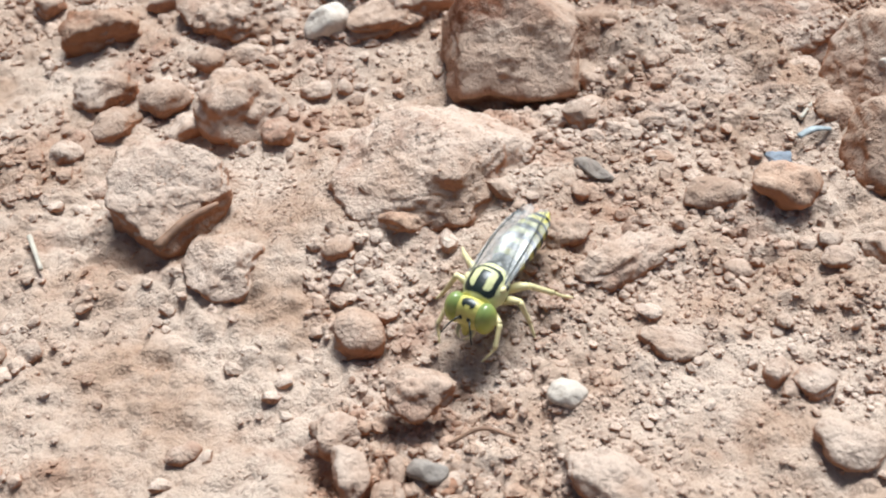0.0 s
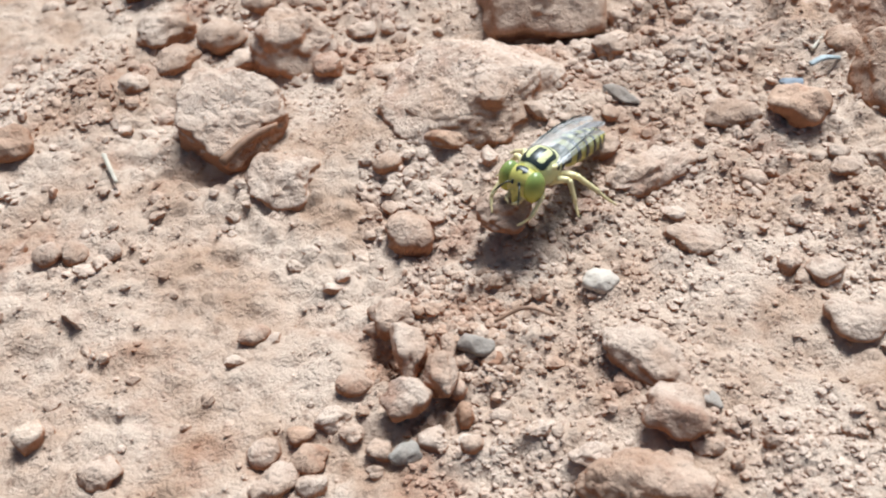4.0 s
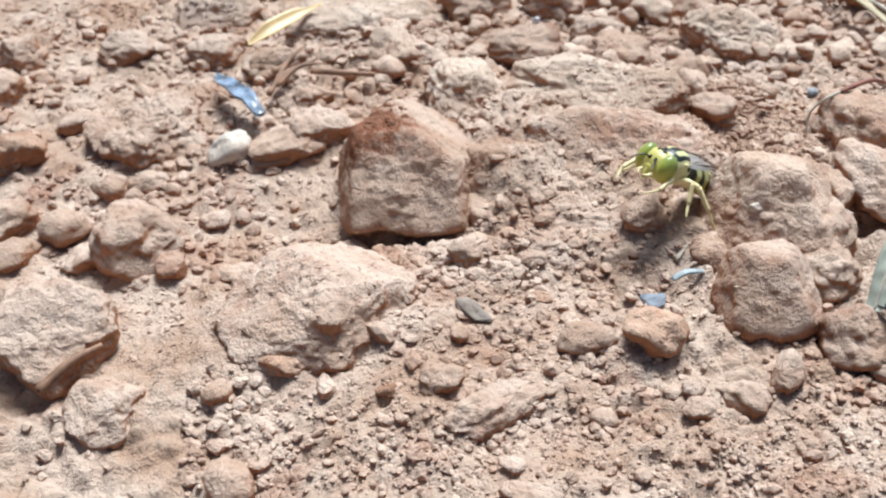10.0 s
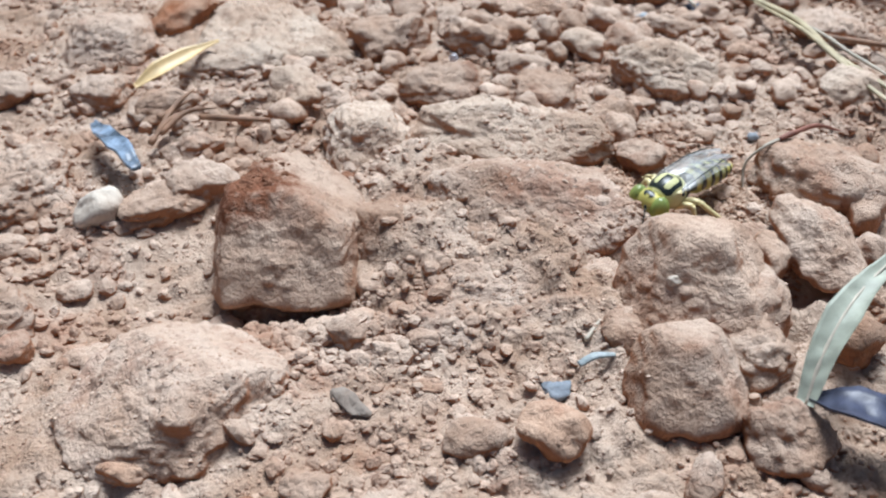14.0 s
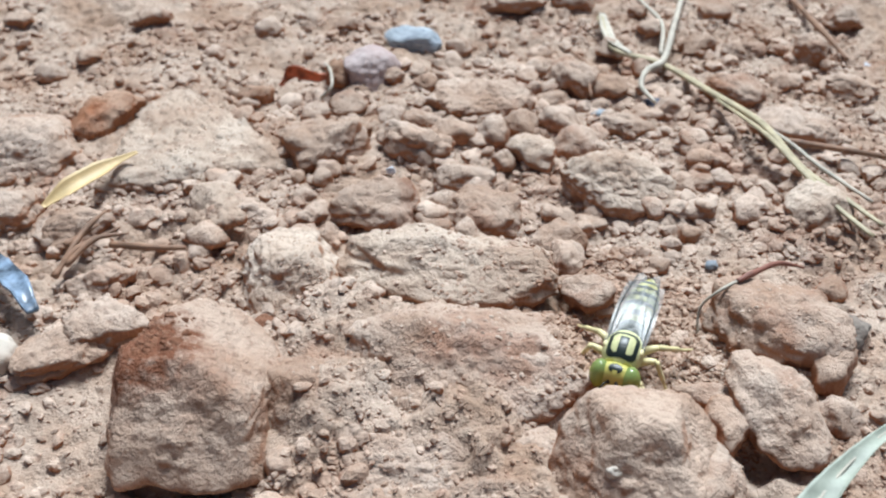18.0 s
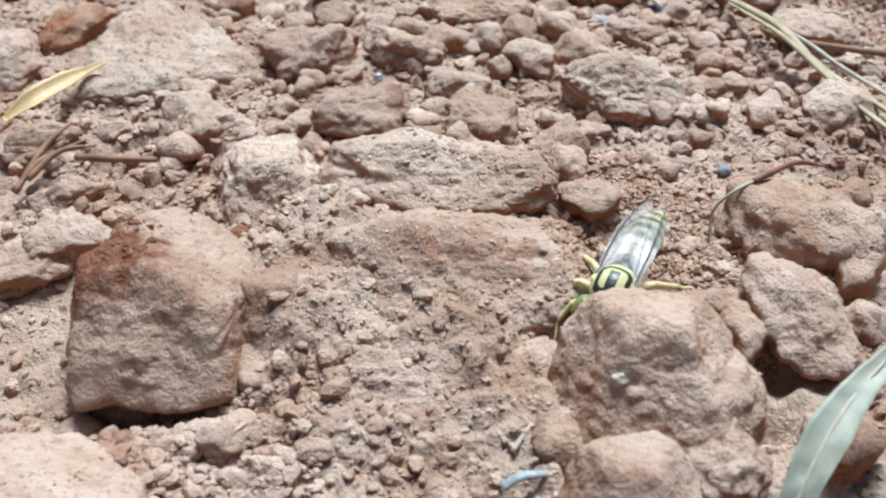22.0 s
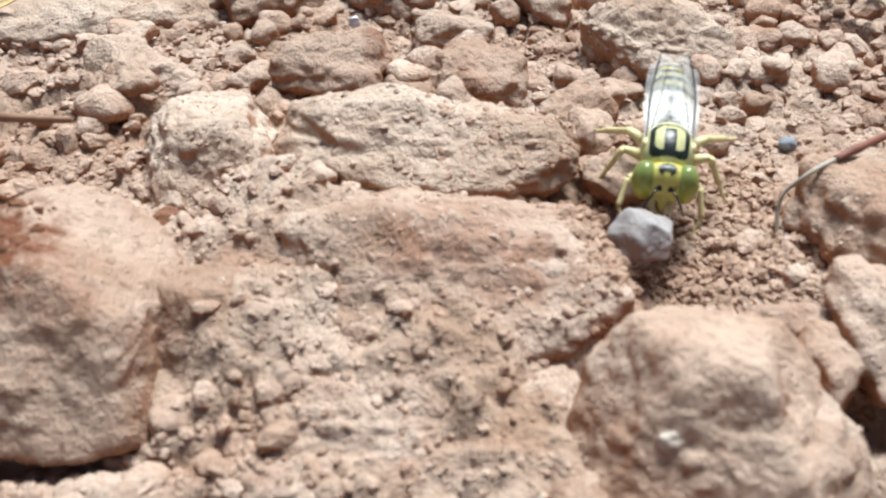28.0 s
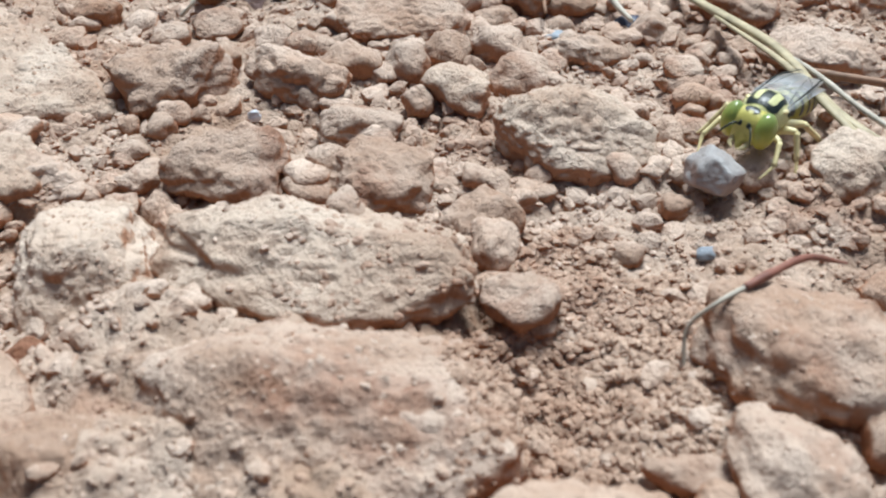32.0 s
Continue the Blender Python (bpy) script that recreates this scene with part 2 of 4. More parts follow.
# Clods with a form of their own: how boxy they are and their broken faces, each by azimuth and height of its
# outward direction in degrees and its share of the full half size.
FACES = {
    "A": (3.0, ((-98, 47, 0.60), (20, 58, 0.74), (186, 14, 0.88), (-14, 20, 0.84), (-90, -50, 0.84), (140, 30, 0.9))),
    "B": (2.5, ((-100, 46, 0.58), (196, 30, 0.70), (-10, 40, 0.68), (80, 74, 0.88))),
    "G": (2.9, ((-72, 64, 0.62), (180, 8, 0.86), (-38, 4, 0.82), (-132, -8, 0.82), (70, 40, 0.85))),
    "M": (2.2, ((-42, 38, 0.74), (205, 66, 0.66), (-95, 40, 0.80), (60, 60, 0.80))),
    "H": (2.2, ((212, 2, 0.74), (-72, 58, 0.66), (30, 58, 0.78), (-150, 48, 0.84))),
    "L": (2.2, ((-94, 66, 0.68), (80, 62, 0.82), (10, 35, 0.90), (-150, 50, 0.84))),
    "S": (2.8, ((-90, 70, 0.66), (-75, 40, 0.80), (180, 40, 0.80))),
    "E": (2.2, ((-104, 48, 0.70), (190, 30, 0.82), (16, 40, 0.84), (80, 66, 0.86))),
    "F": (2.4, ((-80, 52, 0.55), (-150, 15, 0.62), (-20, 5, 0.66), (60, 50, 0.68), (-85, -35, 0.6), (170, 45, 0.66), (10, 55, 0.72))),
}


def lump(a, b, c, style, seed, level=None, crumbly=1.0):
    """A clod or stone of half axes a, b, c: flats cut by planes, lumps, and a crumbly skin."""
    rng = np.random.default_rng(seed)
    big = max(a, b, c)
    level = level or (6 if big > 7.4 else 5 if big > 3.6 else 4 if big > 1.7 else 3)
    dirs, faces = ball(level)
    size = np.array([a, b, c])
    shift = rng.uniform(0, 90, 3)
    if style in FACES:
        boxy, planes = FACES[style]
        r = (np.abs(dirs) ** boxy).sum(1) ** (-1 / boxy)
        for az, high, share in planes:
            n = np.array([math.cos(radians(az)) * math.cos(radians(high)), math.sin(radians(az)) * math.cos(radians(high)), math.sin(radians(high))])
            along = (dirs * size) @ n
            reach = share * np.linalg.norm(n * size)
            cut = np.where(along > 0.15 * reach, reach / np.maximum(along, 1e-3), 9.0)
            r = -np.log(np.exp(-22 * r) + np.exp(-22 * np.minimum(cut, 3))) / 22
        r = r * (1.03 + (1.5 if style in "LSM" else 1.0) * octaves(dirs + shift, ((0.85, 0.06), (0.40, 0.045), (0.2, 0.03)), seed % 50))
    else:
        count, least, boxy = {"a": (13, 0.66, 2.3), "o": (12, 0.72, 2.2), "s": (9, 0.74, 2.6), "q": (9, 0.74, 3.6), "v": (5, 0.85, 2.8)}[style]
        r = (np.abs(dirs) ** boxy).sum(1) ** (-1 / boxy) * (0.97 if boxy > 3 else 1.06 if style == "a" else 1.02)
        for _ in range(count):
            n = rng.normal(size=3)
            n /= np.linalg.norm(n)
            along = dirs @ n
            cut = np.where(along > 0.2, rng.uniform(least, 1.0) / np.maximum(along, 1e-3), 9.0)
            r = -np.log(np.exp(-18 * r) + np.exp(-18 * np.minimum(cut, 3))) / 18
        r = r * (1.03 + octaves(dirs + shift, ((0.85, 0.13), (0.40, 0.075), (0.2, 0.035)), seed % 50))
    v = dirs * r[:, None] * size
    if style == "v":
        v[:, 0] *= 0.85 - 0.55 * np.clip(v[:, 1] / b, -1, 1)
        v[:, 2] += 0.35 * c * v[:, 1] / b
    if style == "A":
        v[:, 2] -= 1.6 * np.exp(-(((v[:, 0] + 3.6) / 2.8) ** 2 + ((v[:, 1] - 3.2) / 2.8) ** 2)) * (v[:, 2] > 0)
    if style in "sv":
        v[:, 2] = np.where(v[:, 2] > 0, c * np.tanh(v[:, 2] / c * 1.6) * 0.95, v[:, 2])
    if style == "q":
        v[:, 2] = np.where(v[:, 2] < -0.72 * c, -0.72 * c + 0.15 * (v[:, 2] + 0.72 * c), v[:, 2])
    skin = octaves(v + shift, ((5.5, 0.40), (2.6, 0.20), (1.3, 0.16), (0.75, 0.15), (0.42, 0.09)), 5)
    skin = skin - 0.3 * np.maximum(0, value_noise(v / 2.3 + shift, 9) - 0.3) + 0.5 * np.abs(value_noise(v / 1.7 + shift, 12)) + 0.46 * np.abs(value_noise(v / 0.9 + shift, 14)) - 0.33
    out = v / size ** 2
    out /= np.linalg.norm(out, axis=1, keepdims=True)
    v = v + out * (crumbly * skin * min(1.0, 0.25 + big / 10) * (0.8 if style == "o" else 1.0))[:, None]
    return v, faces


SEEN = {"count": 0}
WORDS = {"c": "dark red-brown clod of damp earth", "p": "dusty tan clod of dry earth", "l": "pale bleached clod of dry earth", "r": "reddish brown clod of dry earth", "m": "pinkish tan clod of dry earth", "n": "pinkish tan clod with a damp red patch", "g": "small grey stone in dry earth",
         "w": "pale cream pebble on dry earth", "b": "blue-grey pebble lying on dry earth", "k": "flat pinkish stone chip on the soil",
         "s": "silvery grey stone chip"}
HOW = {"a": "angular", "o": "rounded", "s": "flat half-buried", "q": "blocky", "v": "flat wedge-shaped", "A": "overhanging slab-like", "B": "peaked", "G": "tilted slab-like", "M": "low smooth",
       "H": "loaf-shaped", "L": "long loaf-shaped", "S": "sloping half-buried", "E": "upright"}
HEAPS, BANKS = [(9.6, -38.5, 6.4, 6.2, 3.0, 0.0), (28.0, -30.0, 8.0, 4.2, 2.4, -0.1), (21.0, -26.0, 4.5, 4.5, 1.6, 0.0), (29.0, -44.5, 9.0, 5.0, 2.6, 0.0), (22.5, -42.0, 4.0, 6.0, 1.8, 0.0), (22.0, -34.0, 6.0, 8.0, 1.2, 0.0)], []  # what carries the overhanging clod, and the terraced bank


def clod(x, y, up, a, b, c, turn, kind, style, heap=1.0):
    """A clod at x, y, its middle 'up' over the broad ground."""
    SEEN["count"] += 1
    n = SEEN["count"]
    v, faces = lump(a, b, c, style, 100 + n, None, 0.5 if style in "AB" else 0.66 if style in FACES else 1.0 if kind in "prlmnc" else 0.45)
    name = "clod" if kind in "prlmnc" else "pebble"
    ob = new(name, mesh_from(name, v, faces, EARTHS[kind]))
    if heap and max(a, b) > 1.5:
        HEAPS.append((x, y, a, b, heap * c * (0.5 if style in "svSM" else 0.18), radians(turn)))
    z = float(ground_form(x, y)) + up
    if heap and style not in FACES:
        z = min(z, float(ground_height(np.array([x]), np.array([y]))[0]) + 0.45 * c)
    if style in FACES or max(a, b) > 5.5:
        BANKS.append((x, y, z, radians(turn), max(a, b), style, BVHTree.FromPolygons(v.tolist(), faces)))
    ob.matrix_world = pose(x * MM, y * MM, z * MM, 0, 0, turn)
    size = "large " if max(a, b) > 6 else "small " if max(a, b) < 1.9 and "small" not in WORDS[kind] else ""
    tagged(ob, f"{size}{HOW[style]} {WORDS[kind]}", "stone" if name == "pebble" else "clod", "clods and pebbles on the soil")
    return ob


# ---- clods and pebbles ----
clod(-30.3, -65.0, 1.0, 6.4, 7.6, 4.4, 4, "p", "G")
clod(-22.6, -75.2, -0.5, 4.3, 4.4, 2.1, 16, "p", "M", 0.8)
clod(18.1, -78.4, 0.5, 6.1, 2.6, 1.8, 38, "p", "o")
clod(35.2, -71.2, 1.0, 3.2, 3.0, 2.6, -40, "r", "a")
clod(28.3, -70.3, 0.5, 3.2, 2.3, 1.6, -1, "p", "o")
clod(-8.2, -85.7, 0.6, 2.5, 3.1, 2.2, 33, "p", "o")
clod(10.8, -94.8, 0.4, 1.8, 1.4, 1.0, -10, "w", "o")
clod(-23.4, -97.8, 0.3, 1.6, 1.2, 0.8, 23, "p", "a")
clod(-40.0, -49.1, 0.5, 3.5, 2.5, 1.7, 30, "p", "o")
clod(-46.1, -28.8, 0.9, 5.6, 4.4, 3.1, 20, "r", "a")
clod(-44.3, -55.0, 0.2, 2.0, 1.6, 1.2, 24, "p", "o")
clod(-7.8, -102.6, 0.8, 1.4, 2.9, 2.0, 4, "p", "a", 0)
clod(-5.0, -105.9, 0.6, 1.6, 2.4, 1.7, 5, "p", "a", 0)
clod(-7.9, -108.2, 0.6, 1.9, 2.0, 1.6, 5, "p", "a", 0)
clod(-5.6, -111.5, 0.5, 1.6, 1.4, 1.1, 3, "p", "a")
clod(-4.3, -101.7, 0.5, 0.9, 1.5, 1.2, 1, "p", "o")
clod(-1.5, -102.2, 0.4, 1.7, 1.3, 1.1, -27, "g", "a")
clod(-9.7, -97.0, 0.5, 2.4, 2.2, 1.3, 32, "p", "a")
clod(13.7, -105.0, 0.5, 4.5, 2.6, 1.6, -42, "p", "o")
clod(29.0, -94.0, 0.3, 1.1, 1.6, 1.1, -25, "p", "o")
clod(31.9, -95.2, 0.3, 1.9, 1.9, 1.1, -27, "p", "o")
clod(11.6, -118.4, 0.6, 5.3, 2.8, 2.0, -18, "m", "a")
clod(15.4, -111.9, 0.4, 2.7, 2.7, 1.9, -19, "p", "a")
clod(7.8, -115.1, 0.3, 1.8, 1.3, 0.9, -13, "p", "a")
clod(32.7, -102.3, 0.2, 2.8, 2.1, 1.2, -29, "p", "o")
clod(-57.1, -66.3, 0.6, 3.1, 2.8, 2.0, 27, "r", "o")
clod(-47.5, -84.9, 0.4, 1.7, 1.6, 1.1, 27, "p", "o")
clod(-44.6, -84.7, 0.4, 1.5, 1.6, 1.1, 26, "p", "o")
clod(-40.4, -85.2, 0.3, 1.2, 1.2, 0.9, 23, "p", "o")
clod(-43.0, -108.7, 0.5, 1.4, 1.6, 1.3, 33, "l", "a")
clod(-35.0, -112.8, 0.3, 1.9, 1.6, 1.0, 29, "p", "a")
clod(-20.8, -111.3, 0.5, 1.3, 1.5, 1.2, 16, "p", "a")
clod(-19.4, -114.9, 0.5, 2.4, 1.6, 1.1, 51, "p", "a")
clod(-16.6, -112.5, 0.3, 1.6, 1.4, 1.0, 12, "r", "a")
clod(-15.9, -115.3, 0.3, 1.3, 1.1, 0.8, 12, "p", "a")
clod(-7.8, -112.9, 0.3, 1.5, 1.1, 0.8, 3, "g", "a")
clod(-10.5, -114.3, 0.3, 1.0, 0.8, 0.7, 6, "p", "o")
clod(-2.6, -111.7, 0.2, 0.8, 0.7, 0.6, -2, "w", "o")
clod(18.4, -109.8, 0.2, 1.4, 0.8, 0.6, -47, "g", "o")
clod(-52.6, -12.1, 0.9, 5.0, 4.2, 2.9, 23, "p", "a")
clod(-38.2, -21.5, 0.7, 3.5, 2.4, 1.7, 19, "p", "o")
clod(-35.5, -0.3, 0.7, 4.3, 3.5, 2.5, 15, "p", "o")
clod(-41.7, -43.1, 0.7, 4.2, 3.4, 2.4, 24, "p", "o")
clod(-34.3, -44.4, 0.6, 3.3, 2.8, 1.9, 21, "p", "o")
clod(-30.5, -50.3, 0.5, 3.2, 2.2, 1.5, 74, "p", "o")
clod(-55.4, -20.6, 0.5, 2.3, 2.4, 1.7, 25, "p", "o")
clod(-15.0, -31.5, 0.9, 3.1, 2.7, 2.5, -8, "w", "a")
clod(-21.6, -1.7, 0.7, 4.1, 3.5, 2.4, 10, "p", "o")
clod(-11.2, -7.2, 0.7, 4.8, 3.4, 2.4, 7, "p", "a")
clod(8.9, -7.0, 0.7, 4.8, 3.4, 2.4, -1, "p", "a")
clod(-52.3, -0.0, 0.7, 4.1, 3.6, 2.5, 21, "p", "a")
clod(43.6, -59.5, 0.6, 3.1, 2.8, 2.0, -22, "p", "o")
clod(55.9, -57.4, 1.7, 3.9, 6.0, 4.2, -28, "p", "a")
clod(51.4, -56.0, 2.1, 8.2, 8.0, 7.6, -4, "m", "B")
clod(69.1, -36.2, 1.8, 7.4, 6.0, 4.5, -27, "p", "o")
clod(66.3, -47.0, 1.4, 6.5, 4.3, 3.5, -79, "p", "o")
clod(61.2, -48.8, 0.8, 2.4, 3.4, 2.7, -27, "p", "a")
clod(47.8, -67.2, 1.5, 5.8, 5.4, 5.0, -6, "p", "B")
clod(55.6, -64.0, 1.2, 3.3, 3.7, 2.9, -26, "p", "a")
clod(55.9, -72.7, 1.2, 3.9, 3.9, 3.0, -29, "p", "a")
clod(57.3, -76.9, 0.4, 1.3, 1.3, 1.0, -32, "p", "o")
clod(65.5, -62.0, 1.0, 2.6, 3.3, 2.6, -31, "r", "a")
clod(47.7, -77.1, 0.6, 1.6, 2.4, 1.9, -25, "p", "a")
clod(42.6, -79.4, 0.3, 2.4, 2.0, 1.4, -22, "p", "a")
clod(12.3, -74.7, 0.5, 2.8, 2.3, 1.6, -7, "p", "a")
clod(28.8, -80.4, 0.3, 1.3, 1.3, 1.0, -9, "p", "o")
clod(37.6, -78.6, 0.3, 1.2, 1.1, 0.9, -17, "p", "o")
clod(9.2, -42.0, 2.3, 8.8, 11.2, 7.2, 2, "n", "A", 0)
clod(18.0, -49.4, 0.4, 1.6, 1.9, 1.5, 1, "p", "o")
clod(16.4, -55.4, 0.4, 2.6, 2.5, 1.8, 30, "p", "a")
clod(8.6, -57.7, 0.3, 2.9, 1.7, 1.0, 7, "p", "a")
clod(4.2, -57.0, 0.3, 1.8, 1.5, 0.9, 10, "p", "o")
clod(11.2, -63.7, 0.2, 2.2, 1.4, 0.8, -33, "p", "a")
clod(-0.6, -63.6, 0.2, 10.8, 9.4, 4.8, 0, "p", "M", 0.8)
clod(-24.3, -48.6, 1.2, 6.2, 5.6, 3.9, 109, "p", "a")
clod(-19.3, -53.4, 0.6, 1.9, 2.1, 1.4, 24, "p", "o")
clod(-10.8, -74.1, 0.4, 1.7, 1.5, 1.0, 25, "p", "o")
clod(-26.8, -25.8, 1.0, 7.6, 7.0, 4.2, 22, "p", "a")
clod(-3.9, -27.4, 0.7, 5.3, 4.6, 2.8, 12, "p", "a")
clod(-25.2, -36.8, 0.5, 2.6, 1.9, 1.3, 23, "p", "o")
clod(-29.6, -37.4, 0.7, 2.3, 2.3, 1.6, 26, "p", "o")
clod(-15.7, -43.5, 0.4, 2.0, 1.4, 1.0, 20, "p", "o")
clod(16.5, -65.0, 0.2, 2.3, 1.0, 0.6, -47, "g", "a")
clod(-13.2, 21.8, 1.1, 6.5, 3.9, 2.7, 60, "r", "a")
clod(-22.6, 13.3, 0.2, 7.8, 8.2, 4.5, 4, "p", "E")
clod(0.8, 9.5, -0.6, 11.4, 11.7, 5.3, 13, "l", "v", 1.2)
clod(7.4, -6.4, 0.8, 4.1, 4.6, 3.2, 12, "l", "o")
clod(20.0, 8.8, 1.3, 6.2, 5.1, 3.9, 22, "p", "a")
clod(32.1, 8.5, 1.0, 5.3, 3.6, 2.7, -27, "p", "a")
clod(16.4, 2.3, 0.5, 1.3, 1.5, 1.2, 7, "p", "o")
clod(19.9, 1.1, 0.5, 1.5, 1.7, 1.4, 5, "p", "o")
clod(27.1, -8.0, 1.2, 5.7, 4.7, 3.3, 2, "p", "a")
clod(22.8, 23.5, 0.7, 2.8, 2.8, 1.9, 3, "p", "o")
clod(38.9, -1.1, 0.7, 4.3, 3.0, 2.1, -5, "p", "o")
clod(40.4, -9.8, 1.1, 5.0, 4.2, 3.1, -37, "p", "a")
clod(38.2, -18.1, 3.3, 1.7, 2.2, 1.8, -5, "p", "o", 0)
clod(48.9, 4.2, 0.9, 3.6, 3.0, 2.2, -23, "l", "o")
clod(55.3, 8.3, 1.0, 3.5, 3.0, 2.4, -3, "p", "o")
clod(44.5, 3.0, 0.6, 1.7, 1.9, 1.5, -7, "p", "o")
clod(58.7, -5.0, 1.0, 7.6, 5.4, 3.7, 2, "l", "H")
clod(53.9, 14.6, 0.7, 3.3, 2.8, 2.3, -11, "p", "o")
clod(48.1, 13.9, 0.8, 2.5, 2.8, 2.3, -8, "p", "o")
clod(43.7, 10.1, 0.7, 2.4, 2.5, 2.0, -6, "p", "o")
clod(37.8, 11.2, 0.8, 3.0, 3.0, 2.4, -4, "p", "a")
clod(42.3, 22.8, 0.7, 8.1, 5.1, 2.8, -5, "p", "o")
clod(54.3, 23.2, 0.7, 2.7, 2.4, 1.7, -10, "p", "o")
clod(58.2, 28.9, 1.4, 3.5, 4.4, 3.5, -11, "p", "a")
clod(63.1, 26.1, 0.6, 3.0, 2.8, 1.9, -14, "p", "o")
clod(62.9, 14.3, 0.6, 4.5, 2.8, 2.0, -15, "p", "a")
clod(71.5, 18.8, 0.6, 2.5, 2.6, 1.9, -18, "p", "o")
clod(82.6, -12.2, 1.2, 3.9, 4.4, 3.4, -28, "l", "M")
clod(87.5, 10.8, 0.6, 6.1, 3.6, 2.2, -25, "p", "o")
clod(82.2, 23.4, 0.8, 4.6, 3.6, 2.5, -57, "p", "o")
clod(92.0, 28.5, 0.5, 2.7, 2.3, 1.6, -24, "p", "o")
clod(33.6, 44.5, 0.7, 4.8, 3.1, 1.8, -18, "b", "o")
clod(26.0, 33.0, 0.9, 4.6, 4.4, 2.8, -53, "k", "a")
clod(20.8, 32.3, 0.9, 2.1, 2.9, 2.3, 4, "r", "a")
clod(8.5, 26.4, 0.5, 2.6, 2.4, 1.7, 9, "r", "o")
clod(29.5, 18.3, 0.7, 2.2, 2.1, 1.7, 0, "p", "o")
clod(33.6, 16.0, 0.8, 2.5, 2.4, 1.9, -2, "p", "o")
clod(17.9, 19.6, 0.6, 2.1, 2.1, 1.5, 5, "p", "o")
clod(8.4, 51.8, 0.7, 2.5, 2.4, 1.7, 7, "p", "o")
clod(-13.3, 58.7, 0.5, 3.8, 2.5, 1.7, 14, "p", "o")
clod(-26.8, 41.4, 0.5, 2.5, 2.5, 1.8, 20, "p", "o")
clod(51.7, 62.2, 0.9, 5.9, 3.7, 2.6, -7, "p", "a")
clod(63.6, 64.6, 0.8, 3.7, 3.1, 2.2, -11, "p", "o")
clod(88.3, 40.3, 0.7, 4.0, 2.7, 1.9, -21, "p", "a")
clod(99.4, 39.0, 0.9, 2.8, 4.3, 3.0, -25, "p", "a")
clod(101.5, 25.0, 0.6, 4.0, 3.1, 2.2, -28, "p", "a")
clod(112.1, 55.9, 0.7, 4.1, 3.4, 2.3, -26, "p", "a")
clod(79.3, -27.0, 0.5, 1.6, 1.7, 1.3, -30, "p", "o")
clod(77.8, -35.8, 0.7, 2.1, 2.5, 1.7, -32, "g", "o")
clod(72.7, -47.7, 0.7, 2.6, 2.5, 1.8, -34, "p", "a")
clod(74.2, -41.2, 1.1, 1.7, 3.5, 2.8, -32, "p", "a")
clod(17.2, -21.0, 1.2, 5.8, 7.6, 4.2, 4, "l", "E", 1.2)
clod(36.2, -23.2, 1.9, 12.6, 5.8, 4.0, -8, "l", "L", 0.8)
clod(36.8, -38.9, 1.5, 13.0, 7.6, 5.0, -3, "p", "L", 0.8)
clod(43.6, -41.6, 0.6, 4.8, 5.6, 4.2, -8, "p", "B", 1.4)
clod(32.6, -51.0, -0.9, 12.4, 6.8, 3.0, 3, "p", "S", 1.2)
clod(21.5, -30.8, 0.5, 4.9, 2.9, 1.9, 12, "p", "o", 2.0)
clod(20.3, -42.6, 1.9, 4.4, 4.6, 3.6, 17, "p", "B", 0)
clod(24.2, -28.8, 1.4, 2.0, 1.7, 1.5, 3, "c", "a", 0)
clod(14.6, -29.4, 0.4, 1.8, 1.5, 1.3, 8, "c", "o", 0)
clod(51.2, -26.8, 0.5, 2.9, 2.6, 2.0, 14, "p", "a")
clod(49.8, -19.9, 0.5, 2.3, 2.4, 1.7, -12, "p", "a")
clod(41.2, 30.4, 0.6, 1.8, 1.8, 1.4, -5, "p", "o")
clod(34.9, 28.7, 0.6, 1.9, 1.7, 1.4, -2, "p", "o")
clod(50.9, 29.8, 0.6, 1.9, 1.9, 1.5, -8, "p", "o")
clod(-4.3, 0.1, 0.5, 1.6, 1.5, 1.2, 17, "p", "o")
clod(5.1, -13.5, 0.5, 1.7, 1.6, 1.2, 14, "p", "o")
clod(-14.5, -7.7, 0.8, 2.3, 2.4, 1.9, 23, "p", "o")
clod(-5.1, -17.7, 0.5, 4.3, 3.0, 1.8, 20, "p", "a")
clod(-7.2, -31.4, 0.4, 5.5, 3.5, 1.8, 25, "p", "a")
clod(48.9, -16.5, 0.6, 3.2, 2.8, 2.0, 5, "p", "a")
clod(48.1, -29.7, 0.2, 0.7, 0.6, 0.5, -14, "p", "o")
clod(17.0, -43.1, 0.2, 1.1, 0.9, 0.6, 20, "p", "o")
clod(42.6, -45.8, 0.2, 1.1, 1.0, 0.7, -11, "p", "a")
clod(19.4, -6.2, 0.5, 2.5, 1.9, 1.4, 33, "p", "o")
clod(21.7, -9.7, 0.3, 1.2, 1.2, 0.8, 15, "p", "o")
clod(60.5, -44.5, 0.4, 3.4, 1.8, 1.2, -26, "p", "o")
clod(66.1, -44.5, 1.0, 4.2, 3.4, 2.6, -39, "p", "o")
clod(52.6, -28.6, 0.3, 1.3, 1.2, 0.9, -11, "p", "o")
clod(0.9, -100.8, 0.2, 1.9, 1.0, 0.5, -17, "p", "a")
clod(2.8, -98.6, 0.2, 1.7, 0.9, 0.4, 8, "p", "a")
clod(-0.2, -103.1, 0.3, 1.1, 0.9, 0.6, -3, "r", "a")
clod(-2.8, -103.5, 0.3, 0.8, 0.9, 0.7, -0, "p", "o")
clod(-3.4, -106.2, 0.3, 0.9, 1.0, 0.8, 0, "p", "o")
clod(-2.6, -109.0, 0.4, 0.8, 1.2, 1.0, -1, "r", "o")
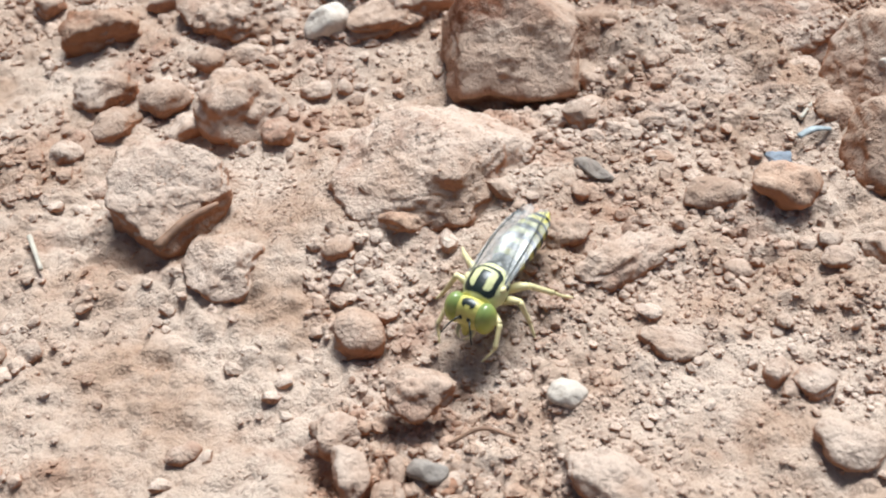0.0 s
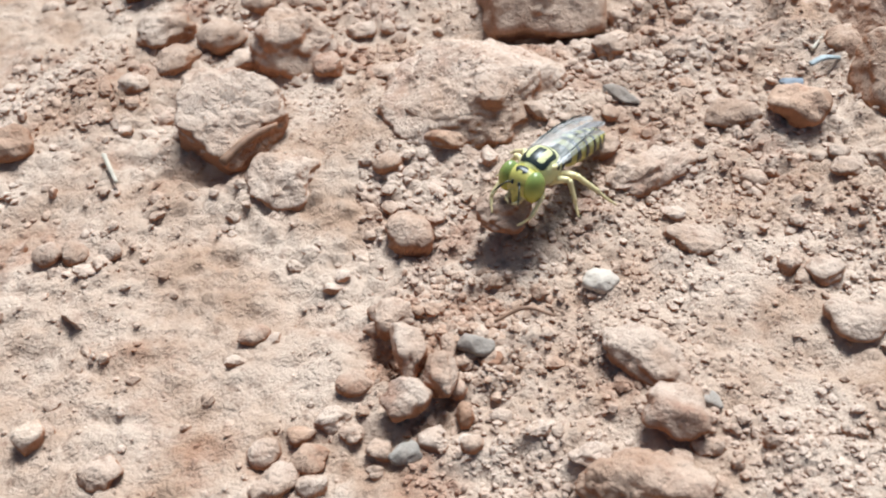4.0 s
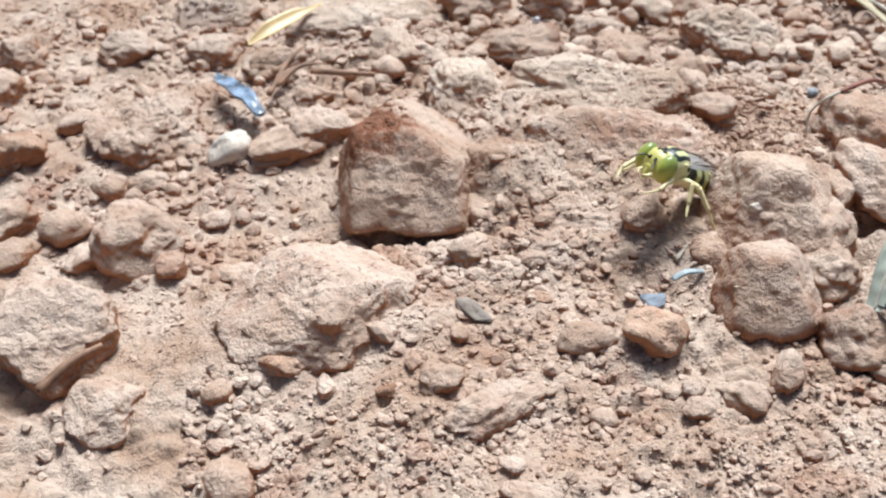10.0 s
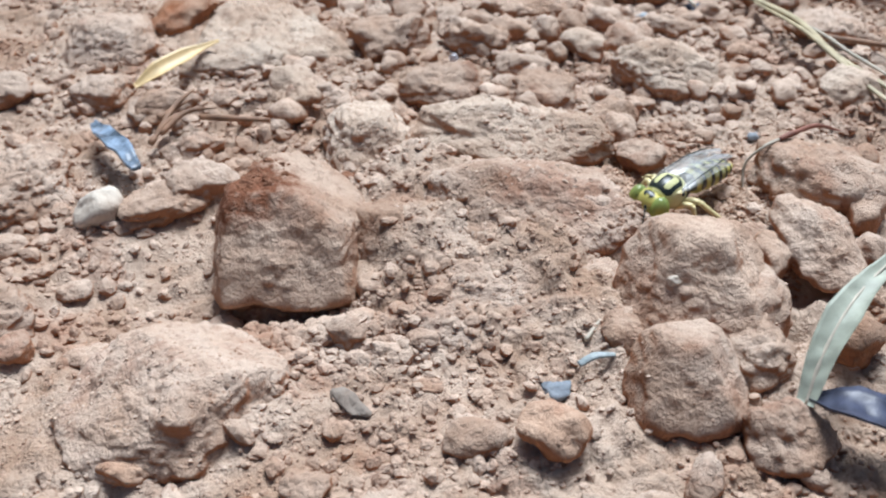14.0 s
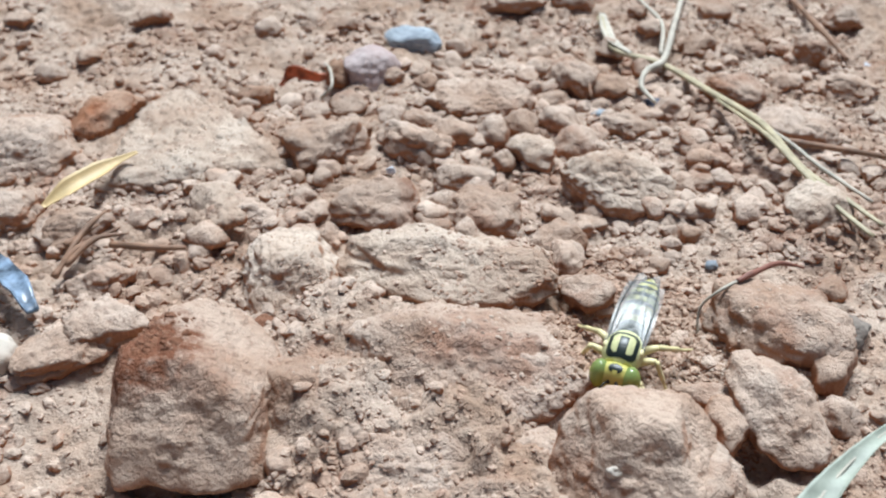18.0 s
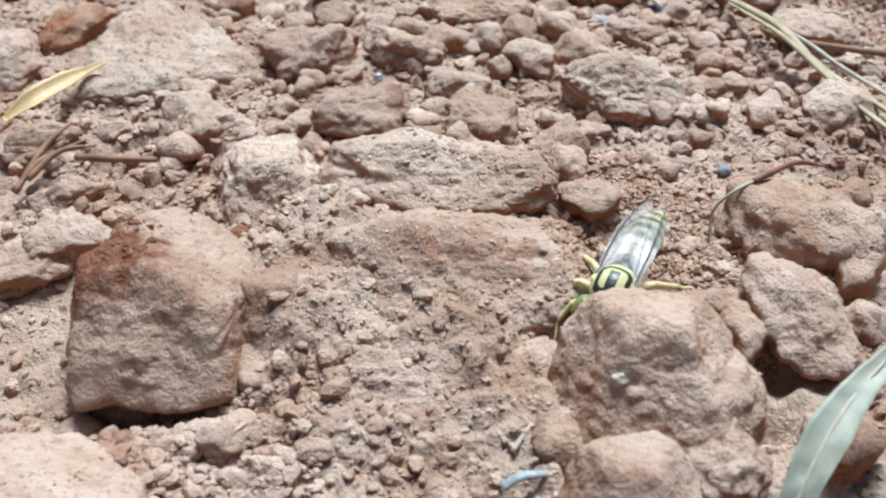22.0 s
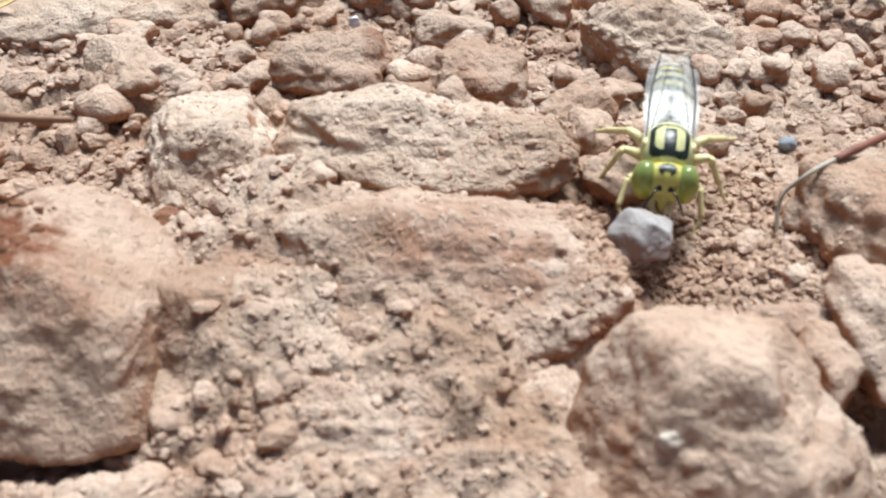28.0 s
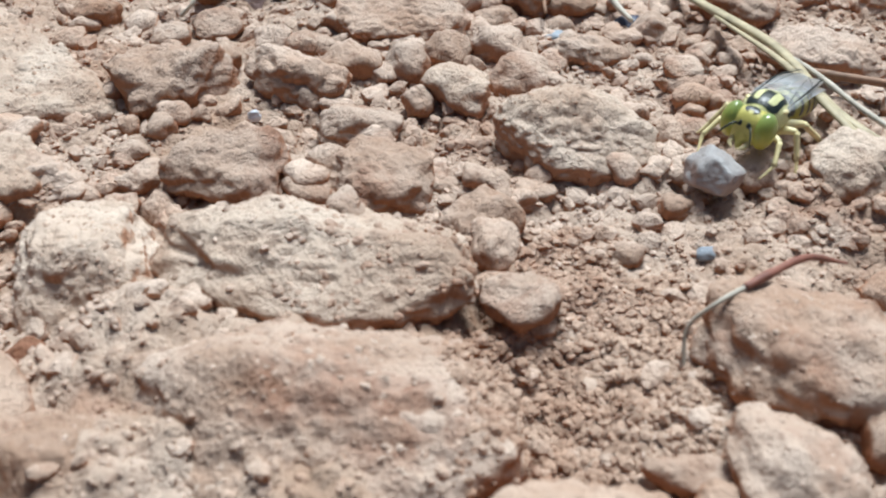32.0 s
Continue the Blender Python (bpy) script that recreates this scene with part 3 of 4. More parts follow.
clod(-12.6, -104.9, 0.3, 1.6, 1.3, 0.9, 9, "p", "a")
clod(-15.0, -108.3, 0.3, 1.8, 1.4, 0.9, 24, "p", "a")
clod(-17.4, -109.7, 0.2, 1.6, 1.2, 0.8, 15, "r", "a")
clod(-12.8, -110.2, 0.3, 1.1, 1.0, 0.8, 10, "p", "a")
clod(-10.1, -112.2, 0.3, 1.3, 1.1, 0.9, 8, "p", "a")
clod(-2.3, -112.3, 0.3, 1.0, 0.9, 0.7, -1, "p", "o")
clod(0.7, -109.2, 0.2, 1.0, 0.9, 0.6, -4, "p", "o")
clod(-7.0, -96.6, 0.2, 0.8, 0.8, 0.6, 3, "r", "o")
clod(-39.9, -58.7, 0.4, 2.1, 1.8, 1.2, 18, "p", "o")
clod(-22.6, -1.3, 0.6, 2.7, 2.9, 2.0, 11, "p", "a")
clod(2.3, -51.2, 0.3, 2.1, 1.9, 1.3, 2, "p", "o")
clod(-3.7, -71.6, 0.2, 2.7, 1.5, 0.9, 7, "r", "a")
clod(19.0, -86.0, 0.1, 1.6, 1.1, 0.6, -11, "p", "a")
clod(20.7, -90.2, 0.1, 2.9, 1.6, 0.7, -13, "p", "s")
clod(23.1, -57.6, 0.2, 1.8, 1.3, 0.8, -3, "p", "a")
clod(27.4, -47.0, 0.2, 2.3, 1.5, 0.9, -5, "p", "a")
clod(31.2, -32.2, 0.2, 2.8, 1.9, 1.1, -6, "p", "a")
clod(37.6, -37.8, 0.2, 2.1, 1.5, 0.9, -10, "p", "a")
clod(24.0, -63.3, 0.1, 1.7, 1.2, 0.7, -4, "p", "o")
clod(22.1, -50.5, 0.1, 1.5, 1.2, 0.7, -2, "p", "o")
clod(14.8, -67.9, 0.2, 1.3, 1.1, 0.8, 3, "p", "o")
clod(7.0, -75.6, 0.2, 1.1, 0.9, 0.7, 11, "r", "o")
clod(-11.5, -54.9, 0.2, 2.5, 1.6, 0.8, 20, "p", "a")
clod(38.2, -81.1, 0.2, 1.8, 1.5, 0.9, -18, "p", "a")
clod(35.6, -78.4, 0.2, 1.1, 1.0, 0.7, -15, "p", "o")
clod(8.9, 2.5, 0.5, 1.5, 1.5, 1.2, 10, "p", "o")
clod(10.8, 14.4, 0.5, 1.8, 1.7, 1.3, 9, "p", "o")
clod(24.6, 12.7, 0.7, 2.0, 2.0, 1.6, 2, "p", "o")
clod(29.7, 31.2, 0.6, 2.0, 1.8, 1.4, 0, "p", "o")
clod(63.5, 1.8, 0.5, 1.7, 1.7, 1.3, -17, "p", "o")
clod(72.0, 8.0, 0.5, 2.4, 2.2, 1.5, -19, "p", "a")
clod(73.4, -1.5, 0.4, 1.9, 1.9, 1.3, -22, "p", "o")
clod(75.3, -10.0, 0.4, 2.1, 1.7, 1.2, -24, "p", "a")
clod(66.2, -14.5, 0.3, 1.7, 1.5, 1.1, -21, "p", "o")
clod(60.8, -20.0, 0.3, 1.5, 1.4, 0.9, -19, "p", "o")
clod(53.9, 39.0, 0.5, 2.8, 2.6, 1.8, -9, "p", "a")
clod(66.5, 41.3, 0.6, 2.8, 2.8, 1.9, -13, "p", "a")
clod(75.2, 49.9, 0.5, 2.5, 2.4, 1.7, -16, "p", "o")
clod(81.0, 41.6, 0.6, 2.8, 2.7, 1.9, -18, "p", "a")
clod(89.2, 60.2, 0.6, 3.1, 2.7, 1.9, -19, "p", "o")
clod(41.1, 43.5, 0.5, 2.4, 2.2, 1.5, -4, "p", "o")
clod(22.0, 53.9, 0.4, 2.3, 2.0, 1.4, 3, "p", "o")
clod(-0.2, 43.5, 0.4, 2.2, 1.9, 1.3, 11, "p", "o")
clod(-3.3, 33.0, 0.4, 2.0, 1.9, 1.3, 13, "p", "o")
clod(-21.4, 46.3, 0.4, 2.2, 2.1, 1.5, 18, "p", "o")
clod(-37.0, 61.1, 0.5, 2.5, 2.3, 1.6, 21, "p", "o")

# ---- ground ----
def spread(lo, hi, step, far):
    """Even steps between lo and hi, then ever wider ones out to far."""
    out, inner, w, edge = [], list(np.arange(lo, hi + step, step)), step, hi
    while edge < far:
        w *= 1.28
        edge += w
        out.append(edge)
    left = [lo - (v - hi) for v in out][::-1]
    return np.array(left + inner + out)


gx, gy = spread(-66, 122, 0.385, 400000), spread(-126, 78, 0.385, 400000)
X, Y = np.meshgrid(gx, gy)
Z = ground_height(X, Y)
cols = len(gx)
corner = (np.arange(len(gy) - 1)[:, None] * cols + np.arange(cols - 1)).ravel()
quads = np.stack([corner, corner + 1, corner + cols + 1, corner + cols], 1)
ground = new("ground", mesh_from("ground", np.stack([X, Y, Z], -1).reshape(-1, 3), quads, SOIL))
tagged(ground, "dry dusty reddish tan soil with crumbly surface", "ground", kind="structure")


def crumbs(name, count, small, large, seed, level, thin, sink=0.06, near=-123, box=None, mat=None, fine=False):
    """Loose crumbs of earth strewn over the soil, one mesh."""
    rng = np.random.default_rng(seed)
    shapes = np.array([lump(1, rng.uniform(0.55, 1), rng.uniform(0.45, 0.75), "a", 900 + k, level)[0] for k in range(12)])
    rings = np.array(ball(level)[1])
    x, y = rng.uniform(-63, 113, count * 5), rng.uniform(near, 60, count * 5)
    if box:
        x, y = rng.uniform(box[0], box[1], count * 5), rng.uniform(box[2], box[3], count * 5)
    dense = 0.45 + 0.9 * value_noise(np.stack([x / 13, y / 13, 0 * x], 1), seed)
    dense = dense * np.where((x < 4) & (y < -66), thin, 1.0) * np.where(y > -25, 1.3, 1.0)
    if large > 1.0:
        # the trodden, dusty slope carries few loose pieces
        dense = dense * np.where((x > 4) & (y < -60) & (y > -106), 0.3, 1.0)
    if mat:
        u, v = (2 * x - box[0] - box[1]) / (box[1] - box[0]), (2 * y - box[2] - box[3]) / (box[3] - box[2])
        dense = np.where(u * u + v * v + 0.6 * value_noise(np.stack([u * 2.2, v * 2.2, 0 * u], 1), seed) < 0.95, 1.0, 0.12)
    keep = np.nonzero(rng.random(len(x)) < dense)[0][:count]
    x, y, n = x[keep], y[keep], len(keep)
    size = small * (large / small) ** (rng.random(n) ** 2.0)
    z = ground_height(x, y)
    for bx, by, bz, bt, reach, style, tree in BANKS:
        if style == "A" and fine or not fine and (style not in "LS" if mat != EARTHS["c"] else style != "A"):
            continue
        for k in np.nonzero(np.hypot(x - bx, y - by) < 1.2 * reach)[0]:
            du, dv = x[k] - bx, y[k] - by
            top = tree.ray_cast((du * math.cos(bt) + dv * math.sin(bt), dv * math.cos(bt) - du * math.sin(bt), 50.0), (0, 0, -1))[0]
            if top and (fine or mat or size[k] < 0.8):
                z[k] = max(z[k], top[2] + bz - 0.2 * size[k])
    z = z + sink * size
    turn, tip = rng.uniform(0, 6.283, n), rng.uniform(-0.6, 0.6, n)
    v = shapes[rng.integers(0, 12, n)] * (size * 0.72)[:, None, None]
    c, s = np.cos(tip)[:, None], np.sin(tip)[:, None]
    v = np.stack([v[..., 0] * c - v[..., 2] * s, v[..., 1], v[..., 0] * s + v[..., 2] * c], -1)
    c, s = np.cos(turn)[:, None], np.sin(turn)[:, None]
    v = np.stack([v[..., 0] * c - v[..., 1] * s + x[:, None], v[..., 0] * s + v[..., 1] * c + y[:, None], v[..., 2] + z[:, None]], -1)
    faces = (rings[None] + (np.arange(n) * v.shape[1])[:, None, None]).reshape(-1, 3)
    ob = new(name, mesh_from(name, v.reshape(-1, 3), faces, mat or CRUMB, level > 2))
    return tagged(ob, "loose crumbs of dry reddish tan earth", "crumbs", kind="stuff")


crumbs("crumbs", 15000, 0.22, 0.75, 5, 1, 0.5)
crumbs("crumbs", 6600, 0.55, 1.7, 6, 2, 0.22, 0.04, -92)
crumbs("crumbs", 900, 0.6, 1.6, 7, 2, 0.5)
crumbs("gravel", 330, 1.3, 2.5, 8, 2, 0.25)
crumbs("gravel", 560, 1.1, 2.6, 9, 2, 0.25, 0.1, -18)
crumbs("gravel", 240, 1.7, 3.3, 21, 3, 1.0, 0.15, box=(6, 78, -13, 38))

crumbs("crumbs", 4800, 0.32, 0.95, 10, 2, 0.5, -0.15, box=(-5, 100, -75, 10))
crumbs("fresh_crumbs", 7000, 0.3, 0.85, 11, 1, 1.0, 0.1, box=(45, 66, -52, -16), mat=FRESH)
crumbs("fresh_crumbs", 500, 0.35, 1.2, 12, 2, 1.0, 0.1, box=(-12, 6, -108, -90), mat=FRESH)
crumbs("crumbs", 420, 0.5, 1.7, 17, 2, 1.0, 0.1, box=(-6, 24, -60.5, -52.5))
crumbs("crumbs", 1300, 0.5, 1.5, 41, 2, 1.0, 0.0, box=(-14, 62, -84, -48))
crumbs("grains", 9000, 0.22, 0.5, 31, 1, 0.8, -0.05, box=(-40, 80, -78, 20), fine=True)
crumbs("crumbs", 5500, 0.6, 2.0, 13, 1, 1.0, -0.1, box=(-110, 170, 45, 135))
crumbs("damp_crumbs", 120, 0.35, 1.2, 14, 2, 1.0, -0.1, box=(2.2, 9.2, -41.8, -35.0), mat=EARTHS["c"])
crumbs("crumbs", 5000, 0.28, 0.95, 15, 1, 1.0, 0.1, box=(-8, 62, -124, -78))


# ---- tubes, blades and ribbons ----
def smooth_line(points, per=8):
    """A smooth line through the points."""
    p = np.array(points, float)
    p = np.vstack([2 * p[0] - p[1], p, 2 * p[-1] - p[-2]])
    out = []
    for k in range(1, len(p) - 2):
        for s in np.arange(per) / per:
            a, b, c, d = p[k - 1:k + 3]
            out.append(0.5 * (2 * b + (c - a) * s + (2 * a - 5 * b + 4 * c - d) * s * s + (3 * b - a - 3 * c + d) * s ** 3))
    return np.array(out + [p[-2]])


def across(line):
    way = np.gradient(line, axis=0)
    way /= np.linalg.norm(way, axis=1, keepdims=True)
    side = np.cross(way, (0.13, 0.07, 1.0))
    side /= np.linalg.norm(side, axis=1, keepdims=True)
    return side, np.cross(side, way)


def tube(points, radii, ring=8, per=8, flat=1.0, knobbly=0.0, seed=0):
    """A tapered, closed tube; flat squeezes it upwards."""
    line = smooth_line(points, per) if len(points) > 2 else np.linspace(points[0], points[1], per + 1)
    side, up = across(line)
    r = np.interp(np.linspace(0, 1, len(line)), np.linspace(0, 1, len(radii)), radii)
    if knobbly:
        r = r * (1 + knobbly * value_noise(line / 1.3, seed))
    turn = np.linspace(0, 2 * np.pi, ring, endpoint=False)
    v = (line[:, None] + r[:, None, None] * (np.cos(turn)[None, :, None] * side[:, None] + flat * np.sin(turn)[None, :, None] * up[:, None])).reshape(-1, 3)
    faces = [[i * ring + j, i * ring + (j + 1) % ring, (i + 1) * ring + (j + 1) % ring, (i + 1) * ring + j] for i in range(len(line) - 1) for j in range(ring)]
    faces += [list(range(ring))[::-1], [(len(line) - 1) * ring + j for j in range(ring)]]
    return v, faces


def ribbon(points, widths, thick=0.12, cup=0.25, twist=(0.0, 0.0), cells=6, ripple=0.0):
    """A leaf-like strip with thickness, hollowed along its length and turned about its own line."""
    line = smooth_line(points, 10)
    side, up = across(line)
    n = len(line)
    w = np.interp(np.linspace(0, 1, n), np.linspace(0, 1, len(widths)), widths)
    a = np.radians(np.linspace(twist[0], twist[1], n))[:, None]
    side, up = side * np.cos(a) + up * np.sin(a), up * np.cos(a) - side * np.sin(a)
    s = np.linspace(-1, 1, cells + 1)
    top = line[:, None] + (w[:, None] * s)[..., None] * side[:, None] + (cup * w[:, None] * (s * s))[..., None] * up[:, None]
    top = top + ripple * value_noise(top / 1.4, 4)[..., None] * up[:, None]
    v = np.concatenate([(top + thick / 2 * up[:, None]).reshape(-1, 3), (top - thick / 2 * up[:, None]).reshape(-1, 3)])
    m, low = cells + 1, n * (cells + 1)
    faces = []
    for i in range(n - 1):
        for j in range(cells):
            k = i * m + j
            faces += [[k, k + 1, k + m + 1, k + m], [low + k, low + k + m, low + k + m + 1, low + k + 1]]
        for k in (i * m, i * m + cells):
            faces.append([k, k + m, low + k + m, low + k])
    for j in range(cells):
        for k in (j, (n - 1) * m + j):
            faces.append([k, k + 1, low + k + 1, low + k])
    return v, faces


def single(name, shape, mat, label, category, group=""):
    return tagged(new(name, mesh_from(name, *shape, mat)), label, category, group)


STRAW = plain("dry_straw", (0.47, 0.40, 0.25), 0.55, 0.6, 420)
STRAW_BROWN = plain("brown_stalk", (0.30, 0.17, 0.10), 0.65, 0.5, 500)
STRAW_PALE = plain("bleached_stalk", (0.54, 0.49, 0.40), 0.6, 0.7, 500)
HUSK = plain("yellow_husk", (0.68, 0.50, 0.24), 0.45, 0.75, 300)
BLADE = plain("bleached_grass", (0.40, 0.43, 0.35), 0.55, 0.7, 420)
RED_LEAF = plain("red_leaf", (0.60, 0.13, 0.04), 0.5, 0.3, 500)
NAVY = plain("blue_black_scrap", (0.06, 0.07, 0.12), 0.45, 0.4, 600)
SHEEN = plain("blue_white_flake", (0.30, 0.39, 0.52), 0.22, 0.15, 380)
CRYSTAL = plain("white_crystal", (0.62, 0.63, 0.68), 0.15, 0.8, 600)

# ---- dry plant scraps ----
straw_words = "long dry split straw lying across the soil"
straw = new("straw")
tagged(straw, straw_words, "straw", "dry stalks")
part("stalk", mesh_from("stalk", *tube([(66.8, 53.2, -6.4), (66.2, 41.7, -5.2), (67.4, 37.1, -4.6), (72.7, 31.8, -3.8), (77.4, 19.7, -2.0), (81.0, 7.4, 0.3), (82.3, -4.7, 1.4),
     (85.2, -11.0, 1.4), (88.6, -17.5, 1.2)], (0.85, 0.75, 0.7, 0.7, 0.62, 0.52, 0.36), flat=0.6, knobbly=0.15), STRAW), straw)
part("stalk", mesh_from("stalk", *tube([(77.5, 17.0, -1.6), (80.6, 4.0, 0.6), (82.1, -6.1, 1.6), (83.9, -13.4, 1.5), (86.6, -19.5, 1.2)], (0.25, 0.52, 0.5, 0.36), flat=0.6, knobbly=0.15, seed=3), STRAW), straw)
part("stalk", mesh_from("stalk", *tube([(79.4, 12.5, -1.0), (82.4, 2.5, 1.0), (84.8, -5.6, 1.6), (88.9, -13.0, 1.4)], (0.15, 0.3, 0.3, 0.2), knobbly=0.15, seed=4), STRAW_PALE), straw)
part("sheath", mesh_from("sheath", *ribbon([(67.1, 54.6, -6.2), (66.4, 47.0, -5.4), (66.5, 41.0, -4.7), (68.4, 35.9, -4.0)], (0.5, 1.0, 0.9, 0.4), 0.15, 0.3), STRAW_PALE), straw, "bleached leaf sheath")
single("straw", tube([(83.8, 6.3, -1.9), (89.3, 3.2, -1.2), (97.7, 0.9, -1.6)], (0.5, 0.45, 0.35), knobbly=0.2), STRAW_BROWN, "brown dry stalk lying on the soil", "straw", "dry stalks")
single("straw", tube([(90.0, 80.0, -9.0), (86.1, 69.9, -7.8), (77.9, 45.9, -4.4), (73.0, 32.1, -3.2), (69.4, 28.0, -2.8), (67.7, 23.7, -3.0), (69.0, 19.5, -3.4)], (0.4, 0.5, 0.5, 0.6, 0.5, 0.4, 0.3), knobbly=0.15), STRAW_PALE,
       "bleached bent stalk lying on the soil", "straw", "dry stalks")
single("straw", tube([(74.9, 79.0, -11.0), (76.1, 60.9, -7.6), (76.5, 48.4, -5.4), (73.2, 34.9, -3.8)], (0.3, 0.4, 0.4, 0.35)), STRAW_PALE, "thin bleached stalk lying on the soil", "straw", "dry stalks")
single("straw", tube([(91.0, 92.0, -14.0), (94.4, 83.9, -13.2), (105.0, 73.6, -11.0), (105.2, 47.8, -7.2), (105.7, 37.3, -6.8)], (0.4, 0.5, 0.55, 0.5, 0.35), knobbly=0.15), STRAW_BROWN, "thin brown dry straw lying on the soil", "straw", "dry stalks")
bent_twig = tagged(new("twig"), "thin bent twig, pale below and red above, against a clod", "twig")
part("stem", mesh_from("stem", *tube([(62.3, -36.0, -1.0), (61.9, -34.2, 0.8), (62.2, -32.9, 3.0), (63.9, -32.7, 5.0), (66.2, -31.6, 5.4)], (0.14, 0.15, 0.15, 0.17, 0.2), knobbly=0.2), STRAW_PALE), bent_twig)
part("tip", mesh_from("tip", *tube([(66.0, -31.7, 5.4), (68.2, -30.5, 5.5), (71.4, -28.8, 5.3), (74.7, -28.5, 4.3)], (0.26, 0.36, 0.3, 0.1), knobbly=0.25), plain("red_bark", (0.26, 0.10, 0.065), 0.6, 0.5, 500)), bent_twig, "reddish brown tip")
single("twig", tube([(59.5, 39.6, -5.6), (60.1, 30.7, -3.0), (59.6, 21.3, -3.2)], (0.25, 0.3, 0.2), knobbly=0.2), STRAW_BROWN, "thin curved brown stalk beside clods", "twig")
single("twig", tube([(-5.2, -13.4, -1.9), (-0.5, -15.0, -1.2), (4.2, -15.0, -1.5)], (0.42, 0.42, 0.3), knobbly=0.15), STRAW_BROWN, "short brown twig lying on the soil", "twig")
for path in ([(-11.1, -18.4, -2.7), (-8.8, -14.6, -1.4), (-4.5, -10.7, -1.4)], [(-10.9, -13.1, -2.2), (-7.4, -9.8, -1.6)], [(-10.5, -17.0, -2.3), (-8.7, -11.5, -1.2), (-7.0, -6.8, -1.6)],
             [(-9.9, -16.9, -2.2), (-6.9, -13.5, -1.0), (-3.2, -11.8, -1.5)]):
    single("plant_fibre", tube(path, (0.42, 0.34, 0.14), knobbly=0.3), STRAW_BROWN, "brown shred of rotten plant fibre on the soil", "fibre", "plant fibres")
single("husk", ribbon([(-15.4, -5.2, -2.0), (-12.6, -2.6, -0.9), (-9.2, 0.6, -0.5), (-6.8, 2.4, -0.2), (-4.6, 3.6, 0.2)], (0.3, 1.15, 1.1, 0.5, 0.2), 0.2, 0.3, (-30, -25)), HUSK,
       "pointed yellow seed husk lying on the clods", "husk")
single("dry_leaf", ribbon([(12.4, 28.0, -4.5), (14.5, 28.6, -3.0), (16.6, 27.9, -3.4), (19.6, 28.4, -3.4)], (0.6, 2.0, 1.8, 0.5), 0.15, 0.5, (35, 55), ripple=0.35), RED_LEAF,
       "small curled red leaf scrap on the soil", "leaf")
single("twig", tube([(18.7, 23.7, -4.0), (20.4, 24.1, -2.2), (20.0, 29.1, -2.2), (18.8, 36.4, -5.2)], (0.22, 0.25, 0.25, 0.2)), STRAW_PALE, "thin pale curled tendril on the soil", "twig")
blade_line = [(57.2, -71.6, 4.2), (58.7, -69.0, 7.2), (61.1, -66.0, 9.5), (64.3, -62.8, 10.7), (69.1, -59.0, 11.3), (74.5, -55.5, 10.7)]
grass_blade = tagged(new("grass_blade"), "bleached pale green dry grass blade arched over clods", "grass blade")
part("blade", mesh_from("blade", *ribbon(blade_line, (0.8, 1.25, 1.6, 1.1, 0.6, 0.4), 0.16, 0.35, (20, -20), 8, 0.22), BLADE), grass_blade)
part("midrib", mesh_from("midrib", *tube([(x, y, z + 0.06) for x, y, z in blade_line], (0.2, 0.2, 0.18, 0.14, 0.1, 0.06), 6, 10), STRAW_PALE), grass_blade, "pale raised midrib")
single("leaf_scrap", ribbon([(57.8, -70.9, 4.3), (60.6, -73.0, 5.4), (63.0, -74.4, 5.2), (66.0, -75.5, 4.6)], (0.6, 2.2, 2.4, 1.2), 0.25, 0.3, (-5, 10), ripple=0.3), NAVY,
       "shiny blue-black leaf scrap lying among clods", "leaf")
single("shiny_flake", ribbon([(-19.2, -14.2, -2.2), (-16.9, -18.2, -0.9), (-14.0, -22.0, -0.6), (-11.2, -26.2, -1.2)], (0.4, 1.2, 1.4, 0.7), 0.35, 0.3, (-20, 5), ripple=0.25), SHEEN,
       "shiny blue and white flake resting on a clod", "flake")
single("twig", tube([(-44.9, -68.9, -6.6), (-42.1, -74.4, -6.3)], (0.3, 0.25)), STRAW_PALE, "short pale stick on the soil", "twig")
single("twig", tube([(-29.9, -73.2, -4.6), (-27.0, -70.2, -3.4), (-24.0, -67.9, -3.1)], (0.55, 0.5, 0.3), knobbly=0.2), STRAW_BROWN, "reddish brown twig lying on the soil", "twig")
single("twig", tube([(0.2, -100.2, -2.4), (3.1, -99.3, -1.5), (5.9, -100.0, -1.9)], (0.18, 0.2, 0.12)), STRAW_BROWN, "thin curved brown twig on the soil", "twig")
single("twig", tube([(38.4, -63.2, 1.2), (40.0, -62.6, 1.7), (42.0, -62.4, 1.6)], (0.4, 0.5, 0.3), flat=0.5), plain("grey_scrap", (0.36, 0.42, 0.44), 0.4, 0.6), "short blue-grey stick on the soil", "twig")
single("twig", tube([(39.6, -59.6, 0.9), (41.3, -57.4, 1.5)], (0.25, 0.2)), STRAW_PALE, "tiny pale stick on the soil", "twig")


def chip(x, y, z, a, b, c, turn, mat, label, seed):
    v, faces = lump(a, b, c, "a", seed, 4, 0.4)
    ob = new("chip", mesh_from("chip", v, faces, mat))
    if z is None:
        z = float(ground_height(np.array([x]), np.array([y]))[0]) + 0.35 * c
    ob.matrix_world = pose(x * MM, y * MM, z * MM, 0, 0, turn)
    return tagged(ob, label, "chip")


